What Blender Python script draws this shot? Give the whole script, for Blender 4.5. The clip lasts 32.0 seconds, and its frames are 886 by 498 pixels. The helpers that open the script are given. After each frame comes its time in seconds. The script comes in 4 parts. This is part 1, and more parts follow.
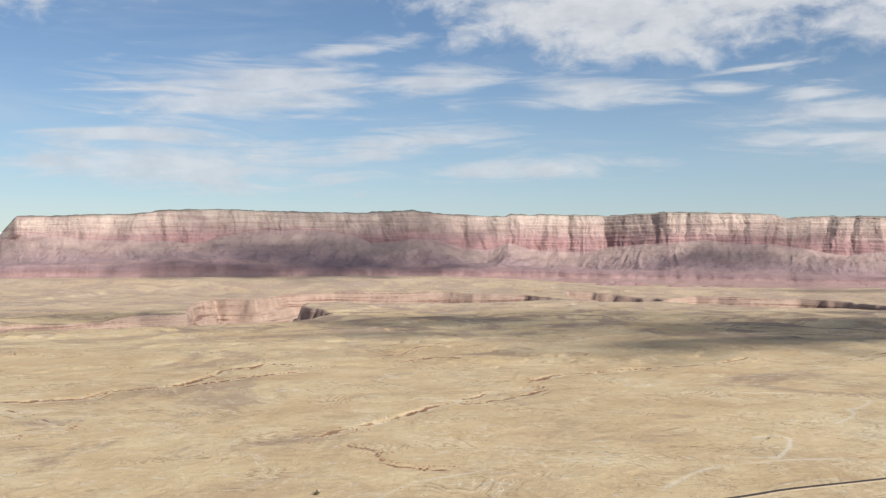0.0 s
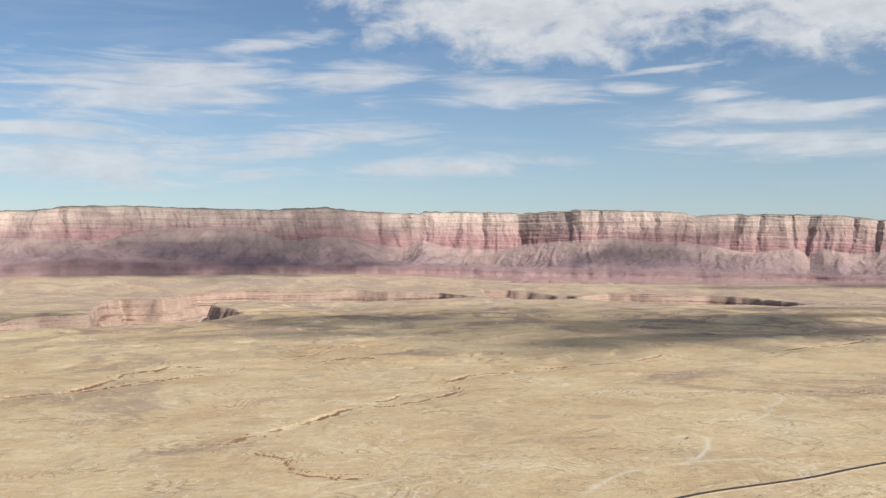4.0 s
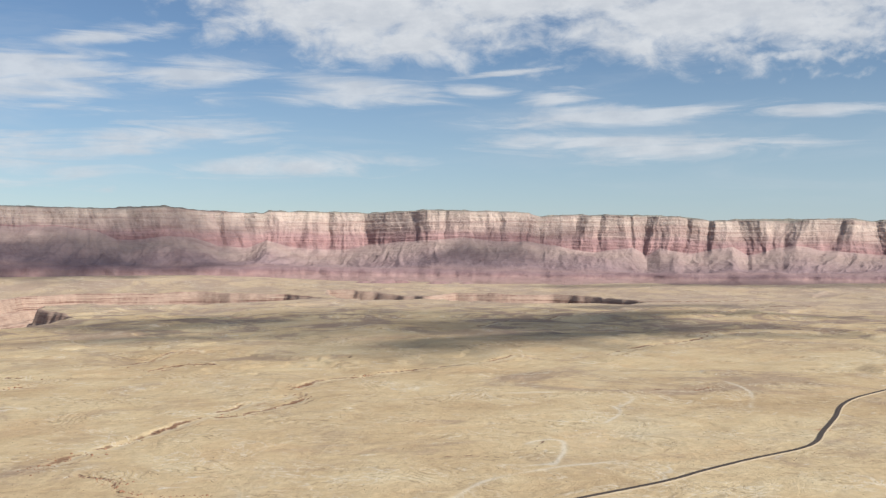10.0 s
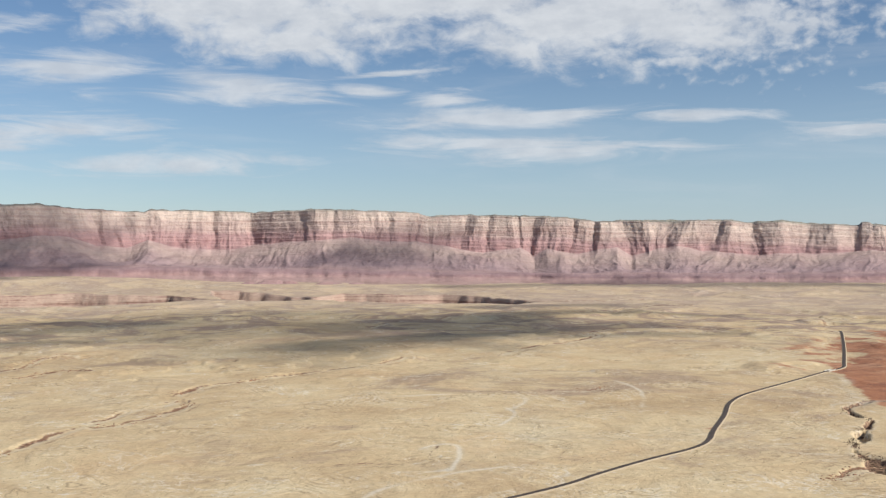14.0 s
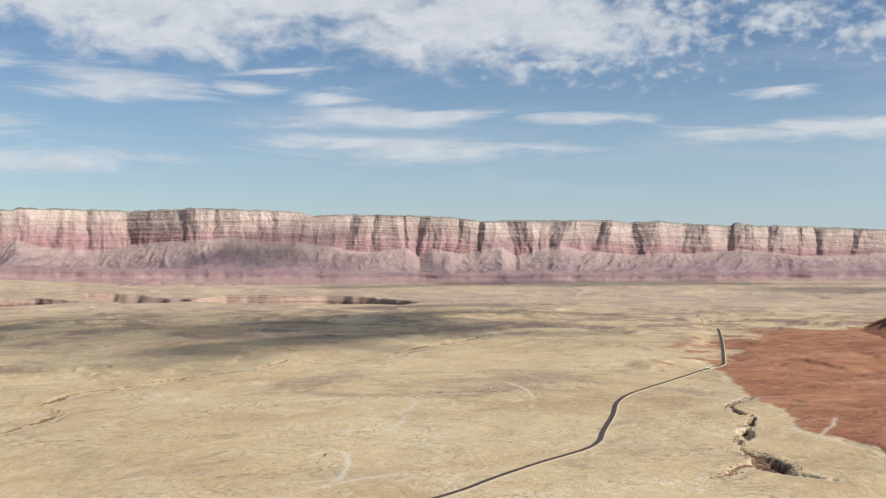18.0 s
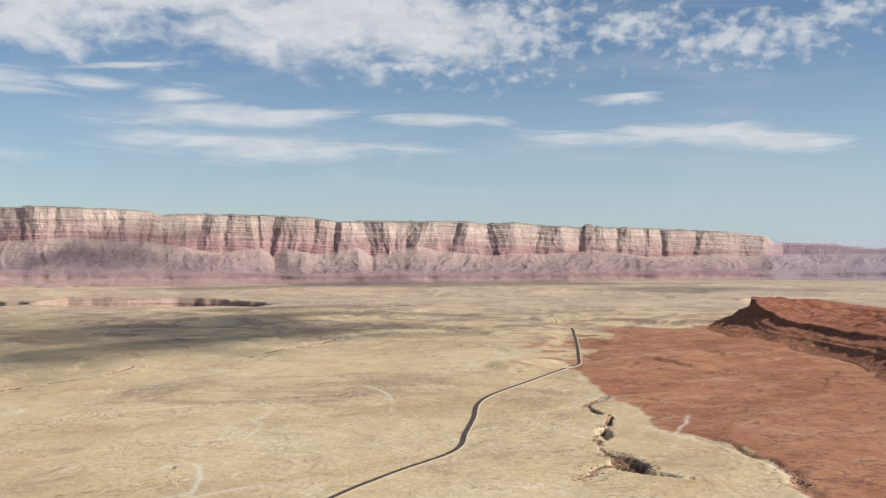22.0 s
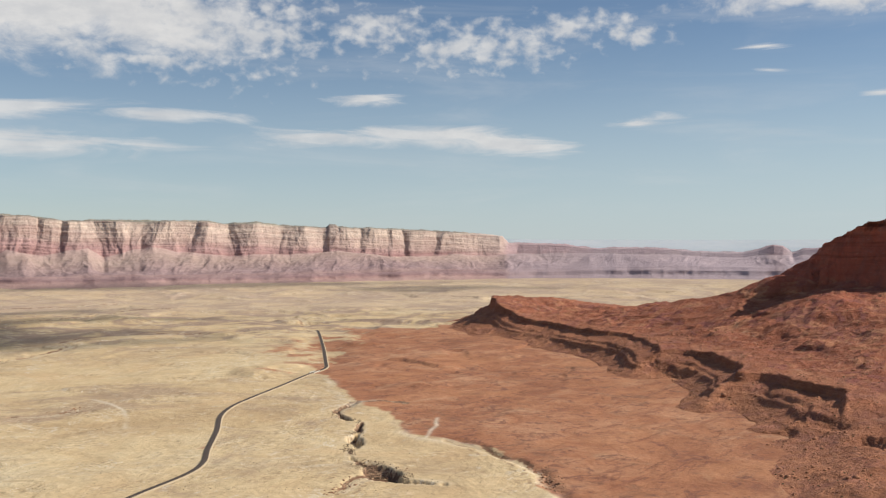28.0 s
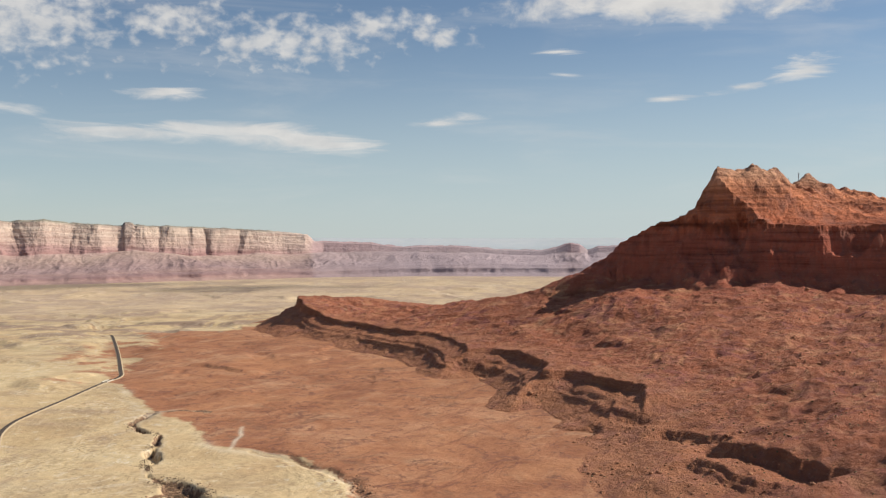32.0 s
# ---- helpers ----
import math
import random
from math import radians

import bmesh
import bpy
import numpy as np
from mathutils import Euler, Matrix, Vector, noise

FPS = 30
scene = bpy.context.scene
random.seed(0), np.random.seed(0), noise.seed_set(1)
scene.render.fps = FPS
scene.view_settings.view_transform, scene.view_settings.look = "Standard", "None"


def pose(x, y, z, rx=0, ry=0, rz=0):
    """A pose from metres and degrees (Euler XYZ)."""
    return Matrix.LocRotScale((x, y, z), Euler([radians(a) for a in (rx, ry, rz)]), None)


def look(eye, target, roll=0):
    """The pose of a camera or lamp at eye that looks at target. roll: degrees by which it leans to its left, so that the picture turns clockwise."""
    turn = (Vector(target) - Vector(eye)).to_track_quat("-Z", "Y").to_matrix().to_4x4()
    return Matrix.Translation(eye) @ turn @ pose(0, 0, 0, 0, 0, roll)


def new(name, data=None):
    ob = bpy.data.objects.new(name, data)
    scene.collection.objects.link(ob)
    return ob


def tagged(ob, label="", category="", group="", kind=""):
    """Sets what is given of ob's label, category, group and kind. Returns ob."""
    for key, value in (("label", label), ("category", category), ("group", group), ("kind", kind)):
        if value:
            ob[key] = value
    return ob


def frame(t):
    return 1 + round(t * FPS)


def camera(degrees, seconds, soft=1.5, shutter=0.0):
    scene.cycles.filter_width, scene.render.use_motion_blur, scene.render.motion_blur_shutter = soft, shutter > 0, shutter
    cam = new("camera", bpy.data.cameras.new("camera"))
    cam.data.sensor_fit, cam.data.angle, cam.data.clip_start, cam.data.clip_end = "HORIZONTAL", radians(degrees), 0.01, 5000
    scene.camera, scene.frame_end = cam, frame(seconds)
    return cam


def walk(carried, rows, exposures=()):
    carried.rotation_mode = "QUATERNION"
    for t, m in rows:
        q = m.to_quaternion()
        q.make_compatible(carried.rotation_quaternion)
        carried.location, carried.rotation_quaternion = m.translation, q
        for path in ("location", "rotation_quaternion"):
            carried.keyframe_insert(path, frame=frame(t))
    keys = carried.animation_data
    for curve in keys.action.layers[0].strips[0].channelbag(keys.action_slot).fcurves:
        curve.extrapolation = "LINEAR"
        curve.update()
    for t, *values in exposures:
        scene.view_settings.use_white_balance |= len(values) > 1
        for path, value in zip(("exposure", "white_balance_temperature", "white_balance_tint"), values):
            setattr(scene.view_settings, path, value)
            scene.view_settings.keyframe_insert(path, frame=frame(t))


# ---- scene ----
cam = camera(48.22, 32.0, soft=1.3)
# seconds, eye x, y, z, then pitch, lean and turn in degrees
ROWS = [
    (0.0, 0.00, 0.00, 170.00, -0.013, 0.010, -0.000),
    (0.5, 0.17, 4.33, 170.04, -0.030, 0.027, -0.417),
    (1.0, 0.34, 8.62, 170.08, -0.044, 0.033, -0.867),
    (1.5, 0.50, 12.86, 170.11, -0.057, 0.028, -1.343),
    (2.0, 0.66, 17.06, 170.12, -0.074, 0.016, -1.963),
    (2.5, 0.81, 21.22, 170.13, -0.094, 0.007, -2.691),
    (3.0, 0.97, 25.34, 170.13, -0.114, 0.001, -3.444),
    (3.5, 1.12, 29.42, 170.13, -0.133, -0.005, -4.183),
    (4.0, 1.28, 33.45, 170.11, -0.154, -0.012, -4.951),
    (4.5, 1.45, 37.44, 170.09, -0.174, -0.019, -5.752),
    (6.5, 2.17, 53.01, 169.97, -0.137, 0.020, -8.044),
    (7.0, 2.37, 56.80, 169.93, -0.160, 0.006, -8.708),
    (7.5, 2.59, 60.54, 169.88, -0.177, -0.007, -9.502),
    (8.0, 2.82, 64.25, 169.83, -0.183, -0.019, -10.403),
    (8.5, 3.07, 67.92, 169.79, -0.178, -0.033, -11.336),
    (9.0, 3.34, 71.55, 169.73, -0.170, -0.049, -12.188),
    (9.5, 3.62, 75.14, 169.68, -0.164, -0.063, -13.006),
    (10.0, 3.92, 78.69, 169.63, -0.161, -0.072, -13.871),
    (10.5, 4.25, 82.21, 169.58, -0.161, -0.076, -14.789),
    (11.0, 4.60, 85.68, 169.53, -0.165, -0.077, -15.625),
    (11.5, 4.97, 89.11, 169.48, -0.170, -0.073, -16.497),
    (12.0, 5.37, 92.51, 169.43, -0.176, -0.064, -17.396),
    (12.5, 5.79, 95.87, 169.38, -0.180, -0.052, -18.266),
    (13.0, 6.24, 99.19, 169.33, -0.179, -0.042, -19.001),
    (13.5, 6.73, 102.47, 169.29, -0.171, -0.035, -19.680),
    (14.0, 7.24, 105.72, 169.25, -0.157, -0.030, -20.351),
    (14.5, 7.79, 108.92, 169.22, -0.139, -0.026, -21.034),
    (16.5, 10.35, 121.38, 169.14, -0.133, -0.062, -24.174),
    (17.0, 11.08, 124.41, 169.13, -0.147, -0.062, -25.130),
    (17.5, 11.86, 127.39, 169.13, -0.155, -0.058, -26.077),
    (18.0, 12.68, 130.35, 169.14, -0.156, -0.049, -27.061),
    (18.5, 13.55, 133.26, 169.16, -0.152, -0.036, -27.978),
    (19.0, 14.46, 136.14, 169.19, -0.144, -0.021, -28.980),
    (19.5, 15.42, 138.99, 169.22, -0.133, -0.003, -30.045),
    (20.0, 16.43, 141.79, 169.27, -0.123, 0.013, -31.265),
    (20.5, 17.49, 144.57, 169.32, -0.117, 0.029, -32.473),
    (21.0, 18.60, 147.31, 169.39, -0.117, 0.044, -33.534),
    (21.5, 19.76, 150.01, 169.47, -0.121, 0.060, -34.394),
    (22.0, 20.98, 152.68, 169.56, -0.129, 0.074, -35.403),
    (22.5, 22.26, 155.32, 169.66, -0.145, 0.079, -36.556),
    (23.0, 23.59, 157.92, 169.77, -0.166, 0.074, -37.740),
    (23.5, 24.98, 160.49, 169.90, -0.180, 0.059, -38.960),
    (24.0, 26.44, 163.02, 170.04, -0.180, 0.041, -40.071),
    (24.5, 27.95, 165.53, 170.20, -0.172, 0.024, -41.281),
    (25.0, 29.53, 167.99, 170.37, -0.162, 0.013, -42.556),
    (25.5, 31.17, 170.43, 170.56, -0.150, 0.007, -43.785),
    (27.5, 38.43, 179.84, 171.47, -0.143, -0.025, -48.954),
    (28.0, 40.42, 182.12, 171.74, -0.143, -0.032, -50.218),
    (28.5, 42.48, 184.36, 172.03, -0.148, -0.052, -51.693),
    (29.0, 44.62, 186.57, 172.34, -0.159, -0.082, -53.206),
    (29.5, 46.84, 188.74, 172.66, -0.174, -0.111, -54.597),
    (30.0, 49.13, 190.89, 173.01, -0.190, -0.130, -55.889),
    (30.5, 51.51, 193.01, 173.38, -0.211, -0.136, -57.185),
    (31.0, 53.96, 195.09, 173.77, -0.238, -0.138, -58.608),
    (31.5, 56.50, 197.14, 174.18, -0.264, -0.148, -60.026),
    (32.0, 59.12, 199.17, 174.61, -0.284, -0.166, -61.459),
]
walk(cam, [(t, pose(x, y, z, 90 + pitch, 0, turn) @ pose(0, 0, 0, 0, 0, lean)) for t, x, y, z, pitch, lean, turn in ROWS], exposures=[(0, 0.13, 6250, 10), (16, 0.12, 6180, 9), (26, 0.13, 6520, 10), (32, 0.16, 6900, 10)])

# ---- world, sun ----
SUN_AZ, SUN_EL = 139.0, 36.0
sun_way = Vector((math.sin(radians(SUN_AZ)) * math.cos(radians(SUN_EL)), math.cos(radians(SUN_AZ)) * math.cos(radians(SUN_EL)), math.sin(radians(SUN_EL))))
sun_data = bpy.data.lights.new("sun", "SUN")
sun_data.energy, sun_data.angle, sun_data.color = 5.0, radians(0.6), (1.0, 0.95, 0.88)
sun = new("sun", sun_data)
sun.matrix_world = look(sun_way * 3000, (0, 0, 0))
scene.view_settings.exposure = 0.0


class Nodes:
    """Short way of writing a node tree."""

    def __init__(self, tree):
        self.tree = tree
        tree.nodes.clear()

    def add(self, kind, *inputs, **settings):
        node = self.tree.nodes.new(kind)
        named = settings.pop("named", {})
        if "operation" in settings:
            node.operation = settings["operation"]
        if settings.get("use_clamp"):
            node.use_clamp = True
        if "data_type" in settings:
            node.data_type, node.blend_type = settings["data_type"], settings["blend_type"]
        if "interpolation_type" in settings:
            node.interpolation_type = settings["interpolation_type"]
        if "vector_type" in settings:
            node.vector_type = settings["vector_type"]
        if "attribute_name" in settings:
            node.attribute_name = settings["attribute_name"]
        for k, value in list(enumerate(inputs)) + list(named.items()):
            if value is None:
                continue
            if isinstance(value, bpy.types.NodeSocket):
                self.tree.links.new(value, node.inputs[k])
            else:
                node.inputs[k].default_value = value
        return node

    def math(self, op, a, b=None, c=None, clamp=False):
        return self.add("ShaderNodeMath", a, b, c, operation=op, use_clamp=clamp).outputs[0]

    def noise(self, vec, scale, detail=4.0, rough=0.55, distort=0.0):
        return self.add("ShaderNodeTexNoise", vec, named={"Scale": scale, "Detail": detail, "Roughness": rough, "Distortion": distort}).outputs[0]

    def scaled(self, vec, sx, sy, sz):
        return self.add("ShaderNodeMapping", vec, named={"Scale": (sx, sy, sz)}).outputs[0]

    def ramp(self, fac, stops):
        node = self.add("ShaderNodeValToRGB", fac)
        el = node.color_ramp.elements
        while len(el) < len(stops):
            el.new(0.5)
        for e, (p, c) in zip(el, stops):
            e.position, e.color = p, (*c, 1.0) if len(c) == 3 else c
        return node.outputs[0]

    def smooth(self, x, lo, hi, a=0.0, b=1.0):
        node = self.add("ShaderNodeMapRange", x, lo, hi, a, b, interpolation_type="SMOOTHSTEP")
        return node.outputs[0]

    def mix(self, fac, a, b, blend="MIX"):
        node = self.add("ShaderNodeMix", data_type="RGBA", blend_type=blend)
        for k, value in ((0, fac), (6, a), (7, b)):
            if isinstance(value, bpy.types.NodeSocket):
                self.tree.links.new(value, node.inputs[k])
            else:
                node.inputs[k].default_value = (*value, 1.0) if isinstance(value, tuple) and len(value) == 3 else value
        return node.outputs[2]


def build_sky():
    world = bpy.data.worlds.new("sky")
    scene.world = world
    world.use_nodes = True
    n = Nodes(world.node_tree)
    sky = n.add("ShaderNodeTexSky")
    sky.sky_type, sky.sun_disc, sky.sun_elevation, sky.sun_rotation = "NISHITA", False, radians(SUN_EL), radians(SUN_AZ)
    sky.altitude, sky.air_density, sky.dust_density, sky.ozone_density = 1100.0, 1.0, 0.4, 2.8
    way = n.add("ShaderNodeTexCoord").outputs["Generated"]
    xyz = n.add("ShaderNodeSeparateXYZ", way).outputs
    az = n.math("MULTIPLY", n.math("ARCTAN2", xyz[0], xyz[1]), 57.2958)
    el = n.math("MULTIPLY", n.math("ARCSINE", xyz[2]), 57.2958)
    flat = n.add("ShaderNodeCombineXYZ", az, el, 0.0).outputs[0]

    def bank(blobs):
        total = None
        for a, e, wa, we, tilt in blobs:
            m = n.add("ShaderNodeMapping", flat, (a, e, 0), (0, 0, radians(tilt)), (wa, we, 1), vector_type="TEXTURE").outputs[0]
            v = n.math("SUBTRACT", 1.0, n.add("ShaderNodeVectorMath", m, operation="LENGTH").outputs["Value"])
            total = v if total is None else n.math("SMOOTH_MAX", total, v, 0.1)
        return total

    # thin ice cloud: azimuth, elevation, half widths, tilt, all in degrees
    cirrus = bank([(-11.1, 8.8, 11.0, 2.2, 2), (-0.1, 9.6, 5, 1.0, 3), (-15.0, 4.7, 12.0, 1.7, 0), (-1.6, 6.0, 6.4, 1.0, 6), (-17.0, 6.3, 6.0, 0.6, 0),
                   (5.5, 4.6, 7.0, 0.9, 3), (8.9, 8.8, 5.8, 1.3, -7), (23.7, 7.3, 8.8, 0.8, 2), (24.8, 5.7, 10.0, 0.95, -2), (16.1, 8.9, 2.2, 0.5, -4), (20.2, 8.5, 2.6, 0.5, 4), (26.7, 7.6, 3.6, 0.4, 2),
                   (17.5, 9.9, 4.4, 0.22, 5), (46.6, 6.2, 7.6, 0.7, 1), (50.5, 6.0, 6.2, 0.8, -3), (34.0, 7.3, 5.0, 0.45, 0), (-5.0, 11.4, 4, 0.6, 8)])
    # brighter, firmer cloud
    puffs = bank([(9.8, 13.3, 10.6, 3.0, -3), (12.0, 11.6, 4.0, 1.2, -10), (28.7, 13.0, 9.2, 3.0, 3), (22.0, 14.5, 7.0, 2.4, 0), (33.5, 12.6, 6.5, 2.2, -4), (17.5, 13.9, 6.5, 2.0, 0), (74.1, 13.6, 9.0, 1.5, 0),
                  (-30, 15, 12, 3, 0), (100, 12, 9, 2, 0), (140, 13, 16, 3, 0), (-70, 14, 18, 3, 0), (-120, 12, 20, 3, 0)])
    wisps = bank([(61.3, 6.9, 3.6, 0.45, 3), (46.0, 8.4, 2.0, 0.4, 3), (68.5, 9.6, 1.3, 0.18, -4), (68.0, 10.9, 1.2, 0.14, 0), (81.6, 9.3, 2.2, 0.55, 10), (78.2, 8.6, 1.5, 0.25, 5), (74.2, 8.1, 1.5, 0.2, 0), (53.0, 6.1, 4.6, 0.65, -3)])
    dapple = bank([(39.2, 12.1, 6.4, 2.8, 4), (35.5, 11.6, 6.0, 1.8, 0), (52.5, 11.4, 6.5, 1.6, 4), (46.5, 12.4, 4.0, 1.4, 0), (57.5, 12.4, 4.5, 0.9, 4), (61.2, 11.9, 2.5, 0.7, 2), (34.0, 10.3, 5.0, 0.8, 2)])
    streak = n.noise(n.scaled(flat, 0.15, 1.05, 1), 0.95, 8.0, 0.6, 0.85)
    fluff = n.noise(n.scaled(flat, 0.5, 0.9, 1), 0.75, 8.0, 0.6, 0.3)
    cells = n.noise(n.scaled(flat, 0.8, 1.1, 1), 1.25, 5.0, 0.5, 0.15)
    thin = n.math("MULTIPLY", n.smooth(n.math("ADD", cirrus, n.math("MULTIPLY", n.math("SUBTRACT", streak, 0.465), 2.8)), -0.05, 1.0), 0.78)
    firm = n.math("MULTIPLY", n.smooth(n.math("ADD", puffs, n.math("MULTIPLY", n.math("SUBTRACT", fluff, 0.44), 2.2)), -0.1, 0.8), 0.93)
    faint = n.math("MULTIPLY", n.smooth(n.math("ADD", wisps, n.math("MULTIPLY", n.math("SUBTRACT", streak, 0.46), 4.0)), 0.0, 1.1), 0.85)
    spots = n.math("MULTIPLY", n.smooth(n.math("ADD", dapple, n.math("MULTIPLY", n.math("SUBTRACT", cells, 0.5), 3.6)), -0.1, 1.3), 0.8)
    veil = n.math("MULTIPLY", n.smooth(n.noise(n.scaled(flat, 0.07, 0.45, 1), 1.0, 5.0, 0.6, 0.6), 0.45, 0.8), 0.22)
    cover = n.math("MAXIMUM", n.math("MAXIMUM", thin, n.math("MAXIMUM", firm, n.math("MAXIMUM", faint, spots))), veil)
    above = n.smooth(el, 0.0, 3.5)
    cover = n.math("MULTIPLY", cover, above)
    grey = n.smooth(n.noise(n.scaled(flat, 0.5, 1.0, 1), 0.9, 6.0, 0.6), 0.3, 0.7)
    white = n.mix(grey, (7.1, 7.25, 7.5), (8.6, 8.6, 8.6))
    glare = n.math("MULTIPLY", n.smooth(el, 13.0, -0.5, 0.0, 0.66), n.smooth(az, -15.0, 85.0, 0.42, 1.25))
    hazy = n.mix(glare, sky.outputs[0], (5.5, 6.75, 7.6))
    colour = n.mix(cover, hazy, white)
    bg = n.add("ShaderNodeBackground", colour, 0.079)
    n.add("ShaderNodeOutputWorld", bg.outputs[0])


build_sky()


# ---- materials ----
def material(name, build):
    m = bpy.data.materials.new(name)
    m.use_nodes = True
    n = Nodes(m.node_tree)
    colour, rough, height, strength, distance = build(n)
    bump = n.add("ShaderNodeBump", strength, distance, named={"Height": height}).outputs[0] if height is not None else None
    bsdf = n.add("ShaderNodeBsdfPrincipled", named={"Base Color": colour, "Roughness": rough, "Specular IOR Level": 0.15})
    if bump:
        m.node_tree.links.new(bump, bsdf.inputs["Normal"])
    n.add("ShaderNodeOutputMaterial", bsdf.outputs[0])
    return m


def soil(n):
    pos = n.add("ShaderNodeNewGeometry").outputs["Position"]
    red = n.add("ShaderNodeAttribute", attribute_name="red_soil").outputs["Fac"]
    worn = n.add("ShaderNodeAttribute", attribute_name="rocky").outputs["Fac"]
    crack_shade = n.add("ShaderNodeAttribute", attribute_name="crack_shade").outputs["Fac"]
    track = n.add("ShaderNodeAttribute", attribute_name="track").outputs["Fac"]
    broad = n.noise(pos, 0.0035, 5.0, 0.6, 0.6)
    mid = n.noise(pos, 0.018, 6.0, 0.65, 0.5)
    fine = n.noise(pos, 0.11, 5.0, 0.7)
    tan = n.ramp(n.math("ADD", n.math("MULTIPLY", broad, 0.55), n.math("MULTIPLY", mid, 0.45)),
                 [(0.36, (0.45, 0.319, 0.175)), (0.46, (0.536, 0.394, 0.223)), (0.54, (0.58, 0.441, 0.255)), (0.64, (0.63, 0.506, 0.313))])
    # olive scrub flats, salt-white crusts, ochre sand
    tan = n.mix(n.smooth(n.noise(pos, 0.006, 6.0, 0.68, 1.0), 0.52, 0.66, 0, 0.5), tan, (0.38, 0.275, 0.175))
    tan = n.mix(n.smooth(n.noise(pos, 0.0026, 7.0, 0.7, 1.4), 0.54, 0.64, 0, 0.6), tan, (0.29, 0.2, 0.145))
    tan = n.mix(n.smooth(n.noise(pos, 0.009, 5.0, 0.6, 0.8), 0.52, 0.68, 0, 0.5), tan, (0.55, 0.375, 0.205))
    tan = n.mix(n.smooth(n.noise(n.scaled(pos, 1, 1.3, 1), 0.03, 7.0, 0.72, 1.5), 0.57, 0.72, 0, 0.75), tan, (0.66, 0.6, 0.48))
    # farther out: darker and paler patches, then a pinker tan beyond about 2500 m
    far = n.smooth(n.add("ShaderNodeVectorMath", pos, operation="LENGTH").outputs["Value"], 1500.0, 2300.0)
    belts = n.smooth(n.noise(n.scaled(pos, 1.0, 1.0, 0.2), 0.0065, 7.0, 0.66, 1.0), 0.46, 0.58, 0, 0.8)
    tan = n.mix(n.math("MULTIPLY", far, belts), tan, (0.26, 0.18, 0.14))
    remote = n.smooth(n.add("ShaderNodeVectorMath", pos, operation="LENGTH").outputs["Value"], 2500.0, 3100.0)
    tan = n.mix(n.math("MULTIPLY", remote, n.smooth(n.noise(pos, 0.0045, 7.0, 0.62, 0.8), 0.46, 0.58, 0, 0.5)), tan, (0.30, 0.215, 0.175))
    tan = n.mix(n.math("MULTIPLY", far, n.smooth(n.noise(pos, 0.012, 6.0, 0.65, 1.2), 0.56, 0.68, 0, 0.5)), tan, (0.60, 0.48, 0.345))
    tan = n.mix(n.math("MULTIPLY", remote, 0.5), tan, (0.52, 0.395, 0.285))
    # worn edges of thin rock layers, like contour lines
    swell = n.noise(pos, 0.0065, 6.0, 0.5, 0.4)
    lines = n.math("ABSOLUTE", n.math("SINE", n.math("MULTIPLY", swell, 95.0)))
    patch = n.smooth(n.noise(pos, 0.011, 4.0, 0.6), 0.5, 0.62)
    tan = n.mix(n.math("MULTIPLY", n.math("MULTIPLY", n.smooth(lines, 0.16, 0.02), patch), 0.8), tan, (0.70, 0.62, 0.47))
    tan = n.mix(n.math("MULTIPLY", n.math("MULTIPLY", n.smooth(lines, 0.93, 0.995), patch), 0.55), tan, (0.24, 0.17, 0.095))
    rust = n.ramp(n.math("ADD", n.math("MULTIPLY", mid, 0.6), n.math("MULTIPLY", broad, 0.4)),
                  [(0.35, (0.26, 0.105, 0.056)), (0.5, (0.37, 0.165, 0.086)), (0.64, (0.46, 0.245, 0.14))])
    rust = n.mix(n.smooth(n.noise(pos, 0.02, 6.0, 0.7, 1.0), 0.54, 0.68, 0, 0.75), rust, (0.22, 0.115, 0.07))
    rust = n.mix(n.smooth(n.noise(pos, 0.013, 6.0, 0.65, 1.2), 0.54, 0.7, 0, 0.6), rust, (0.44, 0.255, 0.15))
    rust = n.mix(n.smooth(n.noise(pos, 0.045, 6.0, 0.75, 1.4), 0.53, 0.6, 0, 0.7), rust, (0.17, 0.075, 0.055))
    rust = n.mix(n.smooth(n.noise(pos, 0.006, 5.0, 0.6, 1.0), 0.52, 0.64, 0, 0.6), rust, (0.43, 0.20, 0.10))
    flow = n.add("ShaderNodeMapping", pos, None, (0, 0, radians(35)), (0.3, 1.3, 1)).outputs[0]
    rust = n.mix(n.smooth(n.noise(flow, 0.022, 7.0, 0.72, 0.8), 0.53, 0.64, 0, 0.6), rust, (0.25, 0.105, 0.062))
    rust = n.mix(n.smooth(n.noise(flow, 0.012, 7.0, 0.7, 1.2), 0.55, 0.7, 0, 0.65), rust, (0.50, 0.29, 0.17))
    rill = n.smooth(n.math("ABSOLUTE", n.math("SUBTRACT", n.noise(flow, 0.016, 5.0, 0.6, 0.5), 0.5)), 0.014, 0.002)
    rust = n.mix(n.math("MULTIPLY", rill, n.smooth(n.noise(pos, 0.008, 3.0, 0.6), 0.42, 0.6, 0.1, 0.75)), rust, (0.20, 0.085, 0.052))
    creek = n.smooth(n.math("ABSOLUTE", n.math("SUBTRACT", n.noise(n.scaled(pos, 0.6, 1.0, 1), 0.009, 6.0, 0.6, 0.9), 0.5)), 0.008, 0.001)
    tan = n.mix(n.math("MULTIPLY", creek, n.smooth(n.noise(pos, 0.006, 3.0, 0.6), 0.4, 0.62, 0.0, 0.6)), tan, (0.36, 0.245, 0.14))
    crust = n.smooth(n.math("ABSOLUTE", n.math("SUBTRACT", n.noise(n.scaled(pos, 1.0, 0.7, 1), 0.012, 6.0, 0.65, 1.2), 0.52)), 0.012, 0.002)
